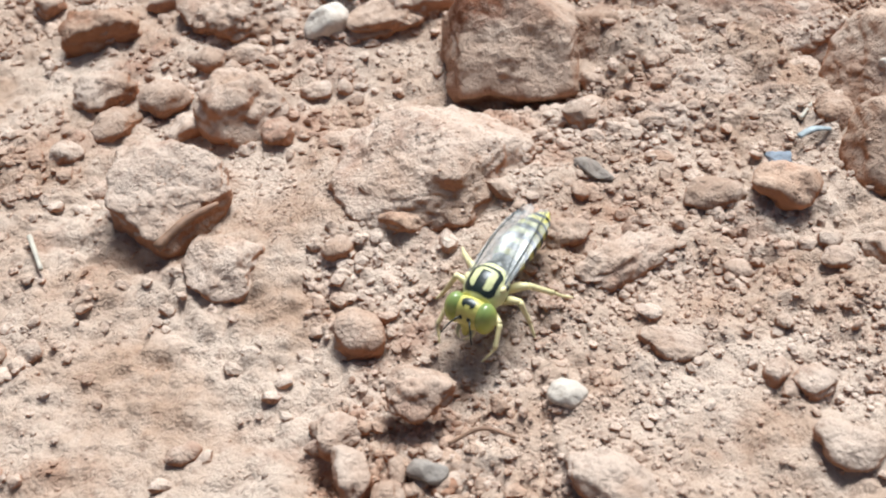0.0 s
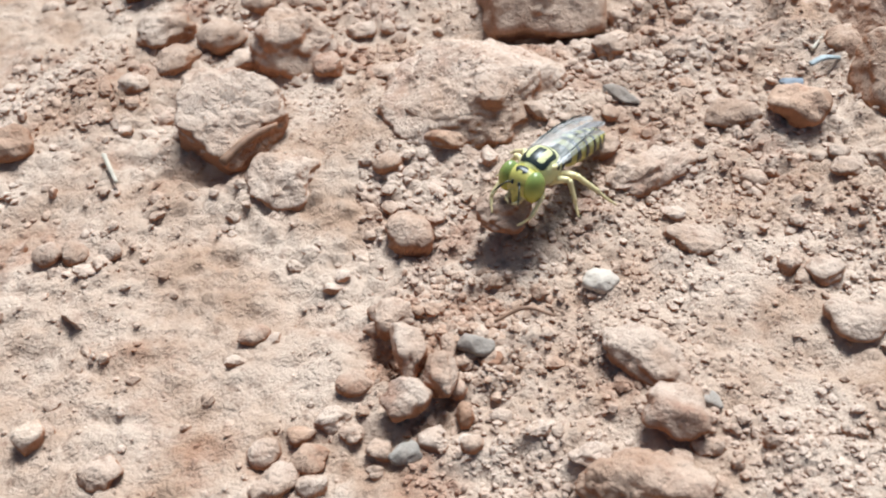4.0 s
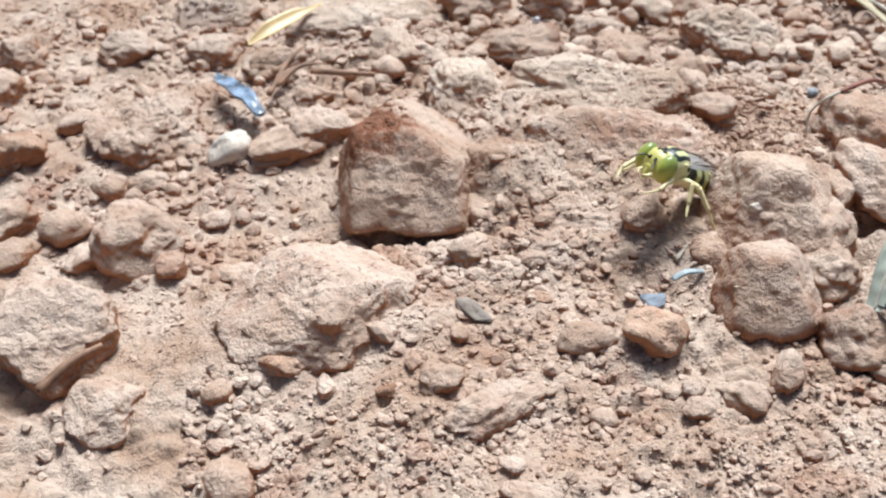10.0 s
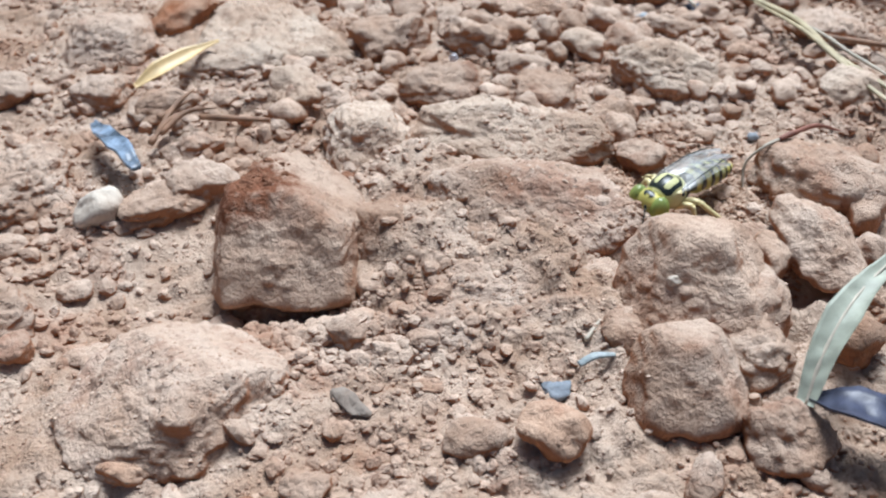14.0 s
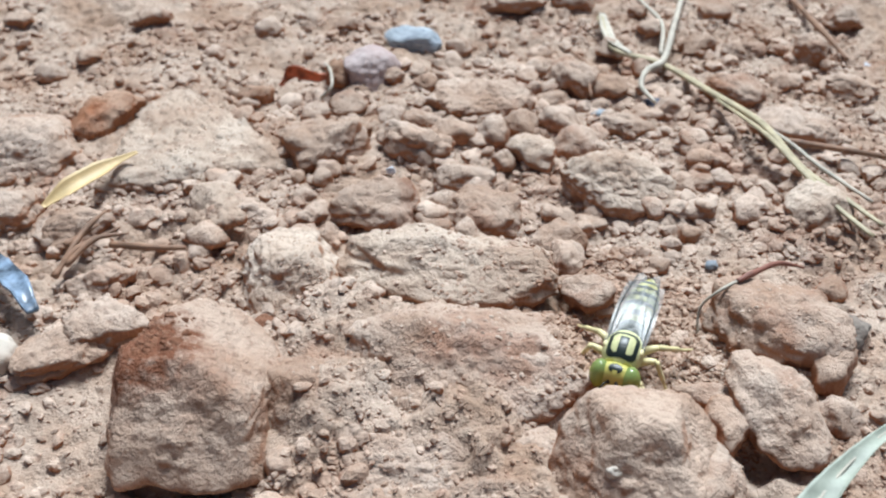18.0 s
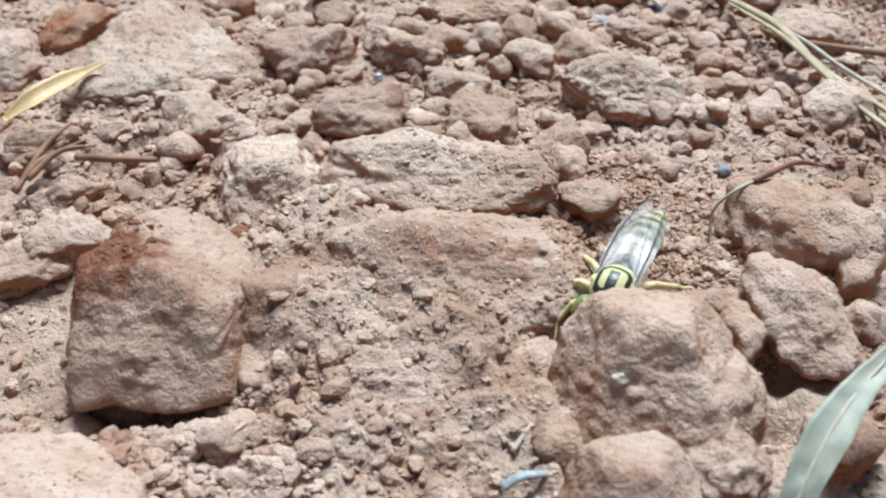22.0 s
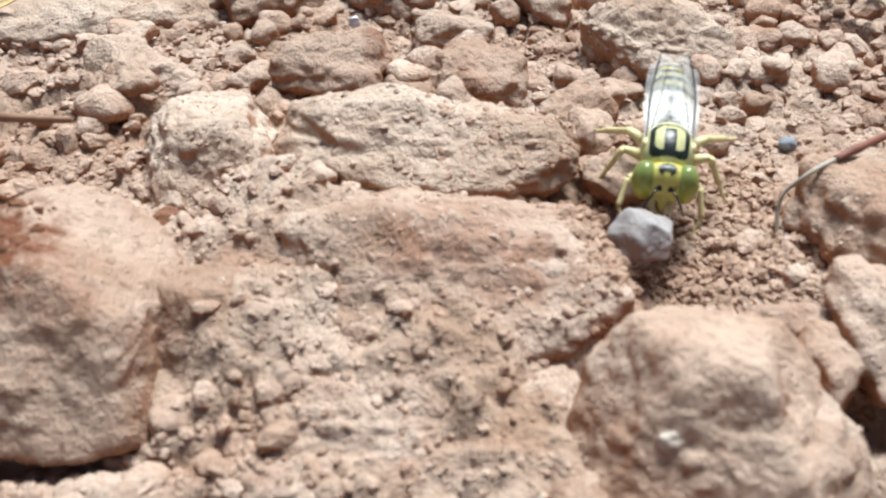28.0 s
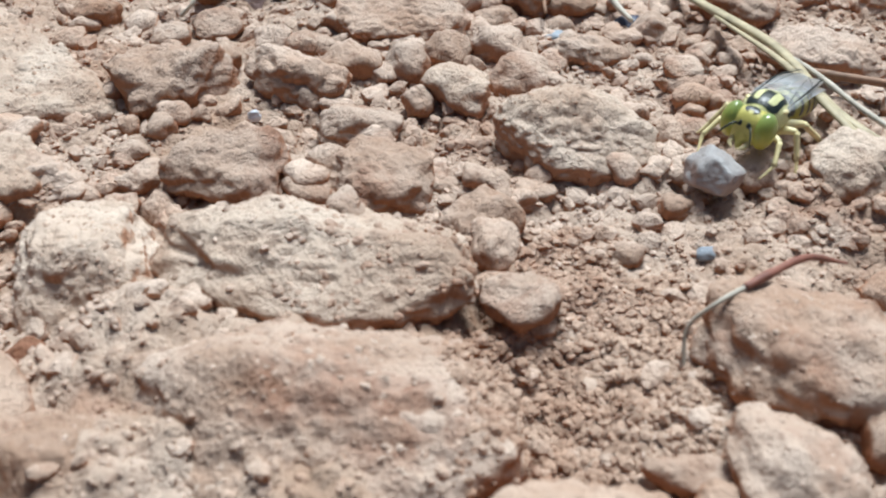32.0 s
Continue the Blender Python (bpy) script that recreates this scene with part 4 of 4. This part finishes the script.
chip(36.2, -64.9, None, 1.6, 1.2, 0.6, 20, EARTHS["b"], "small blue-grey stone chip beside a clod", 61)
chip(29.1, -0.9, -0.6, 0.7, 0.5, 0.5, 0, CRYSTAL, "tiny glinting white crystal among crumbs", 62)
chip(4.1, -119.3, None, 1.3, 0.6, 0.5, 10, plain("blue_scrap", (0.05, 0.32, 0.42), 0.4, 0.6), "tiny bright blue scrap on the soil", 63)
chip(69.5, 21.1, None, 1.9, 1.3, 0.9, 15, NAVY, "blue-black scrap under dry stalks", 64)
chip(60.8, 18.9, None, 2.0, 1.0, 0.6, -10, EARTHS["b"], "flat blue-grey stone chip on the soil", 65)
chip(109.3, 38.5, None, 1.7, 0.7, 0.5, 0, CRYSTAL, "white glinting stone chip on the soil", 66)
chip(47.9, -57.7, 6.7, 0.8, 0.6, 0.6, 0, EARTHS["w"], "small white fleck stuck on a clod", 67)
chip(67.3, -20.6, None, 1.0, 0.8, 0.5, 0, EARTHS["b"], "tiny blue-grey stone chip on the soil", 68)


# ---- carried lumps ----
def carried_lump(name, a, b, c, kind, style, label, seed):
    v, faces = lump(a, b, c, style, seed, 5, 1.0 if name == "clod" else 0.3)
    ob = new(name, mesh_from(name, v, faces, EARTHS[kind]))
    return tagged(ob, label, "clod" if name == "clod" else "stone")


brown_lump = carried_lump("clod", 3.2, 2.5, 1.7, "m", "a", "rough reddish brown clod dragged by the wasp", 41)
grey_lump = carried_lump("pebble", 2.75, 2.4, 2.2, "s", "F", "silvery grey stone chip carried in the wasp's jaws", 43)

# ---- the wasp: millimetres, head towards +x, feet at z = 0 ----
YELLOW = plain("wasp_yellow", (0.56, 0.52, 0.13), 0.42, 0.8, 900)
LIME = plain("wasp_pale_green", (0.62, 0.62, 0.31), 0.45, 0.8, 900)
BLACK = plain("wasp_black", (0.018, 0.026, 0.022), 0.35, 0.6, 900)
HONEY = plain("wasp_leg", (0.74, 0.65, 0.34), 0.42, 0.8, 900)


def eye_material():
    """Compound eye: yellow-green below, passing into grey-green above."""
    m, nodes, links, shader = material("wasp_eye")
    where = nodes.new("ShaderNodeSeparateXYZ")
    links.new(nodes.new("ShaderNodeTexCoord").outputs["Object"], where.inputs[0])
    height = nodes.new("ShaderNodeMath")
    height.operation, height.inputs[1].default_value = "MULTIPLY", 150.0
    links.new(where.outputs[2], height.inputs[0])
    links.new(ramp(nodes, links, height.outputs[0], ((0.40, (0.46, 0.43, 0.07)), (0.60, (0.32, 0.37, 0.06)), (0.84, (0.19, 0.25, 0.08)))), shader.inputs["Base Color"])
    shader.inputs["Roughness"].default_value = 0.2
    return m


EYE = eye_material()


def wing_material():
    m, nodes, links, shader = material("wasp_wing")
    where = nodes.new("ShaderNodeTexCoord").outputs["Object"]
    links.new(ramp(nodes, links, noise_node(nodes, links, where, 700, 4), ((0.35, (0.34, 0.33, 0.30)), (0.65, (0.66, 0.70, 0.70)))), shader.inputs["Base Color"])
    shader.inputs["Roughness"].default_value = 0.2
    clear, mix = nodes.new("ShaderNodeBsdfTransparent"), nodes.new("ShaderNodeMixShader")
    mix.inputs[0].default_value = 0.17
    links.new(clear.outputs[0], mix.inputs[1])
    links.new(shader.outputs[0], mix.inputs[2])
    gloss, edge, sheen = nodes.new("ShaderNodeBsdfGlossy"), nodes.new("ShaderNodeFresnel"), nodes.new("ShaderNodeMixShader")
    gloss.inputs["Roughness"].default_value, edge.inputs["IOR"].default_value = 0.33, 1.08
    links.new(edge.outputs[0], sheen.inputs[0])
    links.new(mix.outputs[0], sheen.inputs[1])
    links.new(gloss.outputs[0], sheen.inputs[2])
    links.new(sheen.outputs[0], nodes["Material Output"].inputs["Surface"])
    return m


WING = wing_material()


def egg(centre, radii, level=4):
    v, f = ball(level)
    return v * np.array(radii) + np.array(centre), f


def patch(centre, radii, inside, box, lift=0.05, step=0.09):
    """The part of an egg's upper side where inside(x, y) holds, laid on it as a thin skin."""
    x0, x1, y0, y1 = box
    xs, ys = np.arange(x0, x1 + step, step), np.arange(y0, y1 + step, step)
    index, verts, faces = {}, [], []

    def vert(i, j):
        if (i, j) not in index:
            x, y = xs[i], ys[j]
            h = max(0.0, 1 - ((x - centre[0]) / radii[0]) ** 2 - ((y - centre[1]) / radii[1]) ** 2)
            index[i, j] = len(verts)
            verts.append((x, y, centre[2] + radii[2] * math.sqrt(h) + lift))
        return index[i, j]

    for i in range(len(xs) - 1):
        for j in range(len(ys) - 1):
            if inside(xs[i] + step / 2, ys[j] + step / 2):
                faces.append([vert(i, j), vert(i + 1, j), vert(i + 1, j + 1), vert(i, j + 1)])
    top = len(verts)
    verts += [(x, y, z - 0.12) for x, y, z in verts]
    faces += [[k + top for k in f[::-1]] for f in faces]
    return verts, faces


wasp = new("sand_wasp")
wasp.scale = (0.93, 0.93, 0.93)
tagged(wasp, "yellow-green sand wasp with black bands and clear wings", "wasp")

# head
HEAD_C, HEAD_R = (6.5, 0.0, 3.7), (1.34, 2.5, 1.85)
head = part("head", mesh_from("head", *egg(HEAD_C, HEAD_R), YELLOW), wasp)
for s in (-1, 1):
    part("eye", mesh_from("eye", *egg((6.58, 1.66 * s, 3.8), (1.36, 1.08, 1.82)), EYE), head, "large glossy green eye")
    part("spot", mesh_from("spot", *egg((7.7, 0.42 * s, 4.15), (0.2, 0.22, 0.32), 3), BLACK), head, "black spot")
    part("mandible", mesh_from("mandible", *tube([(7.2, 0.75 * s, 2.6), (8.0, 0.75 * s, 2.1), (8.5, 0.2 * s, 1.9)], (0.3, 0.24, 0.06)), HONEY), head)
    part("antenna", mesh_from("antenna", *tube([(7.55, 0.5 * s, 3.9), (8.2, 0.8 * s, 4.2), (8.9, 1.3 * s, 3.7), (9.5, 1.7 * s, 3.0)], (0.13, 0.1, 0.09, 0.06)), BLACK), head, "thin dark antenna")
part("vertex_mark", mesh_from("vertex_mark", *patch(HEAD_C, HEAD_R, lambda x, y: (y / 0.75) ** 2 + ((x - 6.75) / 0.55) ** 2 < 1 and not (abs(y) < 0.3 and x > 6.95), (6.0, 7.45, -0.9, 0.9))
     , BLACK), head, "black horseshoe mark")
part("clypeus", mesh_from("clypeus", *egg((7.25, 0, 3.0), (0.72, 0.85, 0.8), 3), YELLOW), head)
part("labrum", mesh_from("labrum", *tube([(7.5, 0, 2.7), (7.7, 0, 2.0), (7.5, 0, 1.5)], (0.5, 0.36, 0.1)), YELLOW), head)

# thorax
CHEST_C, CHEST_R = (3.3, 0.0, 4.2), (2.65, 2.25, 2.1)
thorax = part("thorax", mesh_from("thorax", *egg(CHEST_C, CHEST_R), LIME), wasp)


def block(x, y, size):
    return ((x - 3.75) / (1.45 * size)) ** 4 + (y / (1.5 * size)) ** 4 < 1


part("dorsal_shield", mesh_from("dorsal_shield", *patch(CHEST_C, CHEST_R, lambda x, y: block(x, y, 1.1), (2.0, 5.5, -1.8, 1.8)), BLACK), thorax, "black rounded shield")
part("arch_mark", mesh_from("arch_mark", *patch(CHEST_C, CHEST_R, lambda x, y: block(x, y, 0.82) and not (abs(y) < 0.52 and x > 2.95), (2.4, 5.3, -1.4, 1.4), 0.1),
     LIME), thorax, "pale yellow arch-shaped mark")
part("scutellum_mark", mesh_from("scutellum_mark", *patch(CHEST_C, CHEST_R, lambda x, y: 1.05 < x + 0.12 * y * y < 1.32 and abs(y) < 1.5, (0.7, 1.6, -1.6, 1.6)), BLACK), thorax, "black crescent line")
part("collar", mesh_from("collar", *egg((5.3, 0, 3.9), (0.6, 1.75, 1.5), 4), YELLOW), thorax)
for s in (-1, 1):
    part("shoulder_spot", mesh_from("shoulder_spot", *egg((2.9, 2.12 * s, 4.75), (0.3, 0.16, 0.3), 3), BLACK), thorax, "black spot")
    part("tegula", mesh_from("tegula", *egg((3.5, 1.85 * s, 5.15), (0.5, 0.4, 0.25), 3), HONEY), thorax)
part("propodeum", mesh_from("propodeum", *egg((1.0, 0, 3.9), (1.2, 1.7, 1.6), 4), BLACK), thorax, "black hind part of the thorax")

# abdomen
AXIS = [(0.6, 0.65), (-0.1, 1.35), (-1.4, 1.8), (-3.4, 1.92), (-5.6, 1.8), (-7.6, 1.42), (-9.3, 0.82), (-10.3, 0.12)]


def belly(x):
    return float(np.interp(-x, [-a for a, _ in AXIS], [r for _, r in AXIS]))


def belly_mid(x):
    return 3.75 - 0.012 * (x - 0.6) ** 2


def belt(x0, x1, lo, hi, lift, wave=0.0, closed=False, cells=26):
    """A ring, or an arc over the back, round the abdomen from x0 to x1."""
    verts, faces, rows = [], [], 7 if not closed else 40
    turn = np.radians(np.linspace(lo, hi, cells + 1))
    for i in range(rows + 1):
        for a in turn:
            s = i / rows
            x = x0 + (x1 - x0) * s
            if wave:
                x += wave * math.cos(a * 4) * (1 - s) * 0.6
            ring = 0.05 * math.sin((0.6 - x) / 1.72 * 2 * math.pi)
            r = belly(x) + ring + lift
            verts.append((x, r * math.sin(a), belly_mid(x) + 0.88 * r * math.cos(a)))
    m = cells + 1
    for i in range(rows):
        for j in range(cells):
            k = i * m + j
            faces.append([k, k + m, k + m + 1, k + 1])
    return verts, faces


abdomen = part("abdomen", mesh_from("abdomen", *belt(0.6, -10.3, -180, 180, 0.0, closed=True), YELLOW), wasp)
for k, (x0, x1) in enumerate(((0.3, -0.75), (-1.5, -2.35), (-3.2, -4.0), (-4.9, -5.6), (-6.5, -7.1), (-8.0, -8.5))):
    part("band", mesh_from("band", *belt(x0, x1, -104, 104, 0.05, 0.3 if k else 0.0), BLACK), abdomen, "black band")
for x0, x1 in ((-0.85, -1.45), (-2.5, -3.05), (-4.15, -4.75), (-5.75, -6.35)):
    part("pale_band", mesh_from("pale_band", *belt(x0, x1, -70, 70, 0.045, 0.12), LIME), abdomen, "pale greenish band")


# wings
def wing(s, hinge, tip, wide, high, bow):
    """A folded wing from its hinge back over the abdomen."""
    n, m = 26, 9
    verts = []
    for layer in (0.015, -0.015):
        for i in range(n + 1):
            u = i / n
            w = wide * (math.sin(math.pi * min(1, 0.08 + u * 0.91) ** 0.85)) ** 0.42 if u < 1 else 0.25
            for j in range(m + 1):
                q = j / m
                x = hinge[0] + (tip[0] - hinge[0]) * u
                y = hinge[1] + (tip[1] - hinge[1]) * u - (q - 0.25) * w
                z = hinge[2] + (tip[2] - hinge[2]) * u + high * math.sin(math.pi * u) + bow * math.sin(math.pi * q) + 0.03 * math.sin(9 * u + 5 * q) + layer
                verts.append((x, y * s, z))
    low, k = (n + 1) * (m + 1), m + 1
    faces = []
    for i in range(n):
        for j in range(m):
            a = i * k + j
            faces += [[a, a + 1, a + k + 1, a + k], [low + a, low + a + k, low + a + k + 1, low + a + 1]]
    return verts, faces


for s in (-1, 1):
    fore = part("forewing", mesh_from("forewing", *wing(s, (3.2, 1.85, 5.2), (-8.1, 1.0, 5.2), 2.3, 0.7, 0.12), WING), wasp, "clear smoky folded forewing")
    for start, mid, end, r in (((3.2, 1.85, 5.24), (-2.0, 1.85, 6.1), (-7.2, 1.25, 5.85), 0.09), ((2.6, 1.6, 5.4), (-1.6, 1.0, 6.32), (-5.6, 0.5, 6.25), 0.035),
                               ((-2.6, 1.75, 6.2), (-3.2, 1.4, 6.3), (-4.2, 0.7, 6.32), 0.03), ((-4.6, 1.55, 6.2), (-5.4, 1.4, 6.25), (-6.0, 0.6, 6.2), 0.03)):
        part("vein", mesh_from("vein", *tube([(x, y * s, z) for x, y, z in (start, mid, end)], (r, r, r * 0.6), 6), BLACK), fore, "dark wing vein")
    part("hindwing", mesh_from("hindwing", *wing(s, (2.2, 1.8, 4.9), (-6.6, 1.9, 5.0), 2.0, 0.6, 0.08), WING), wasp, "clear folded hindwing")

# legs: hip, knee, ankle and toe
LEGS = []
for name, joints, thick in (("foreleg", ((4.9, 1.1, 2.7), (6.0, 2.9, 3.0), (7.7, 3.3, 1.3), (8.9, 2.5, 0.1)), 0.42),
                            ("midleg", ((3.2, 1.4, 2.6), (3.0, 3.6, 3.7), (3.3, 4.7, 1.4), (3.9, 5.6, 0.05)), 0.45),
                            ("hindleg", ((1.8, 1.3, 2.6), (0.7, 3.3, 3.5), (-1.2, 5.2, 1.7), (-3.0, 6.6, 0.1)), 0.5)):
    for s in (-1, 1):
        hip = Vector((joints[0][0], joints[0][1] * s, joints[0][2]))
        j = [(x - hip[0], y * s - hip[1], z - hip[2]) for x, y, z in joints]
        leg = part(name, mesh_from("femur", *tube([(0, 0, 0), tuple(0.5 * c + (0.25 if n == 2 else 0) for n, c in enumerate(j[1])), j[1]], (thick * 0.8, thick, thick * 0.7)), HONEY), wasp)
        leg.location = hip * MM
        shin = part("tibia", mesh_from("tibia", *tube([j[1], j[2]], (thick * 0.72, thick * 0.6, thick * 0.62)), HONEY), leg)
        part("tarsus", mesh_from("tarsus", *tube([j[2], tuple((a + b) / 2 - (0.12 if n == 2 else 0) for n, (a, b) in enumerate(zip(j[2], j[3]))), j[3]], (thick * 0.45, thick * 0.38, thick * 0.22), knobbly=0.25), HONEY), shin)
        LEGS.append((leg, name, s, hip))


# ---- flung crumbs ----
SPRAY = []
for n in range(7):
    v, faces = lump(0.55 + 0.08 * n, 0.5, 0.42, "a", 700 + n, 3)
    ob = new("flung_crumb", mesh_from("flung_crumb", v, faces, CRUMB))
    tagged(ob, "crumb of earth flung back by the digging wasp", "crumb", "flung crumbs")
    SPRAY.append(ob)


def motions():
    walk(wasp, [(t, pose(x * MM, y * MM, z * MM, 0, nod, yaw)) for t, x, y, z, yaw, nod in WASP])
    walk(brown_lump, [(t, pose(x * MM, y * MM, z * MM, 0, 0, 6 * t)) for t, x, y, z in BROWN])
    walk(grey_lump, [(t, pose(x * MM, y * MM, z * MM, 20, 10, turn)) for t, x, y, z, turn in GREY])
    for k, (leg, name, s, hip) in enumerate(LEGS):
        rows = []
        for n in range(129):
            t = n / 4
            wide = (20 if name == "foreleg" else 7) if 14 < t < 26 else 11
            phase = math.pi * ((k // 2 + (s > 0)) % 2)
            rows.append((t, pose(hip[0] * MM, hip[1] * MM, hip[2] * MM, 0, 4 * math.cos(8.2 * t + phase), wide * math.sin(8.2 * t + phase))))
        walk(leg, rows)
    for n, ob in enumerate(SPRAY):
        rng = np.random.default_rng(50 + n)
        sx, sy = 58.0 + rng.uniform(-2, 2), -24.0 + rng.uniform(-2, 2)
        ex, ey = 66.0 + rng.uniform(-4, 4), 4.0 + rng.uniform(-8, 6)
        t0 = 17.6 + 0.22 * n
        rest, end = float(ground_form(sx, sy)) - 0.2, float(ground_form(ex, ey)) - 0.2
        rows = [(0.0, pose(sx * MM, sy * MM, rest * MM)), (t0, pose(sx * MM, sy * MM, rest * MM))]
        for q in (0.25, 0.5, 0.75):
            rows.append((t0 + 0.5 * q, pose((sx + (ex - sx) * q) * MM, (sy + (ey - sy) * q) * MM, (rest + (end - rest) * q + 26 * q * (1 - q)) * MM, 80 * q, 40 * q, 0)))
        rows += [(t0 + 0.5, pose(ex * MM, ey * MM, end * MM, 80, 40, 0)), (32.0, pose(ex * MM, ey * MM, end * MM, 80, 40, 0))]
        walk(ob, rows)


BROWN = [
    (0.0, -1.8, -95.0, -2.1), (2.4, -1.8, -95.0, -2.1), (3.0, -1.4, -94.6, -1.7), (3.5, 0.6, -90.6, -1.3), (5.5, 5.6, -76.5, -0.6),
    (6.0, 7.1, -73.5, -0.4), (6.5, 9.7, -70.7, 0.0), (7.0, 15.3, -71.4, 0.4), (7.5, 20.5, -67.9, 0.8), (8.0, 23.2, -66.1, 1.1),
    (8.5, 27.1, -62.6, 1.4), (9.0, 31.8, -58.2, 1.7), (9.5, 36.8, -52.2, 1.8), (10.0, 37.3, -52.0, 1.8), (10.5, 38.4, -48.9, 1.8),
    (11.0, 39.9, -46.8, 1.7), (11.5, 42.8, -44.8, 1.2), (12.0, 43.9, -44.1, 0.6), (13.0, 46.0, -45.0, -2.0), (32.0, 46.0, -45.0, -2.0),
]
GREY = [
    (0.0, 49.5, -45.5, -2.5, 0), (26.0, 49.5, -45.5, -2.5, 0), (27.5, 49.4, -43.1, 2.2, 0), (28.0, 51.2, -36.5, 2.1, 10),
    (28.5, 52.6, -29.1, 1.9, 10), (29.0, 52.5, -28.2, 1.8, 0), (29.5, 53.7, -25.8, 1.7, -10), (30.0, 55.5, -22.7, 1.5, -25),
    (30.5, 61.1, -18.9, 1.4, -30), (31.0, 65.3, -15.8, 1.2, -40), (31.5, 66.0, -15.9, 1.0, -35), (32.0, 69.2, -13.2, 0.6, -30),
]
WASP = [
    (0, 5.7, -82.7, -2.1, -121, 5),
    (0.5, 4.7, -83.8, -2.6, -121, 2),
    (1, 5.2, -85.2, -2.5, -120, 3),
    (1.5, 3.2, -86.0, -2.8, -127, 3),
    (2, 3.1, -88.3, -2.3, -132, 6),
    (2.5, 3.3, -86.6, -2.7, -126, 4),
    (3, 3.0, -88.5, -2.3, -133, 7),
    (3.5, 4.7, -86.2, -1.6, -129, -10),
    (5.5, 11.3, -69.9, -0.4, -137, 12),
    (6, 12.7, -68.2, -0.3, -143, -14),
    (6.5, 16.6, -67.0, 0.2, -151, -15),
    (7, 21.8, -63.2, -0.7, -149, -5),
    (7.5, 27.2, -59.3, -0.4, -141, 1),
    (8, 29.1, -58.3, 1.4, -146, 14),
    (8.5, 33.6, -53.3, 1.2, -140, 10),
    (9, 38.6, -48.0, -0.2, -133, -2),
    (9.5, 38.6, -52.5, 3.1, -146, -30),
    (10, 39.5, -52.2, 3.9, -146, -35),
    (10.5, 41.4, -47.0, 2.7, -151, -28),
    (11, 43.5, -45.9, 3.3, -147, -32),
    (11.5, 46.9, -43.3, 1.9, -154, -23),
    (12, 50.0, -42.0, 1.4, -162, -12),
    (12.5, 50.7, -39.8, 1.0, -160, -16),
    (13, 51.2, -39.2, 0.1, -143, -2),
    (13.5, 52.3, -38.1, -0.1, -144, -4),
    (14, 53.5, -37.9, 0.1, -141, -2),
    (14.5, 53.6, -36.8, 1.4, -116, 6),
    (16.5, 53.2, -36.5, 1.6, -115, 9),
    (17, 53.7, -37.8, 2.0, -118, 11),
    (17.5, 53.1, -39.6, 2.1, -116, 12),
    (18, 53.5, -38.1, 1.1, -115, 5),
    (18.5, 52.7, -39.5, 0.5, -116, -0),
    (19, 51.7, -41.1, 1.4, -118, 6),
    (19.5, 51.8, -39.3, 2.2, -116, 13),
    (20, 53.0, -37.9, 0.2, -119, -3),
    (20.5, 52.8, -39.4, 0.7, -118, 1),
    (21, 51.9, -40.3, 0.9, -115, 3),
    (22, 51.6, -42.6, 1.3, -121, 6),
    (23, 50.8, -43.2, 0.7, -125, 1),
    (24, 51.9, -43.1, 0.6, -127, 0),
    (24.5, 51.7, -43.0, 0.8, -135, 3),
    (25, 52.8, -41.2, 0.5, -134, -0),
    (25.5, 50.6, -43.8, 1.3, -128, 4),
    (27.5, 53.9, -34.1, 0.5, -95, 1),
    (28, 54.8, -25.5, 0.8, -103, 6),
    (28.5, 56.7, -17.9, -0.1, -109, 4),
    (29, 58.4, -17.1, 1.3, -118, 15),
    (29.5, 60.3, -14.0, -0.1, -129, 7),
    (30, 64.5, -15.7, 0.3, -151, 8),
    (30.5, 71.0, -10.4, -0.7, -151, 4),
    (31, 75.6, -7.9, -2.0, -154, -6),
    (31.5, 75.2, -7.2, -0.5, -141, 6),
    (32, 76.7, -5.3, -2.1, -134, -13),
]

motions()
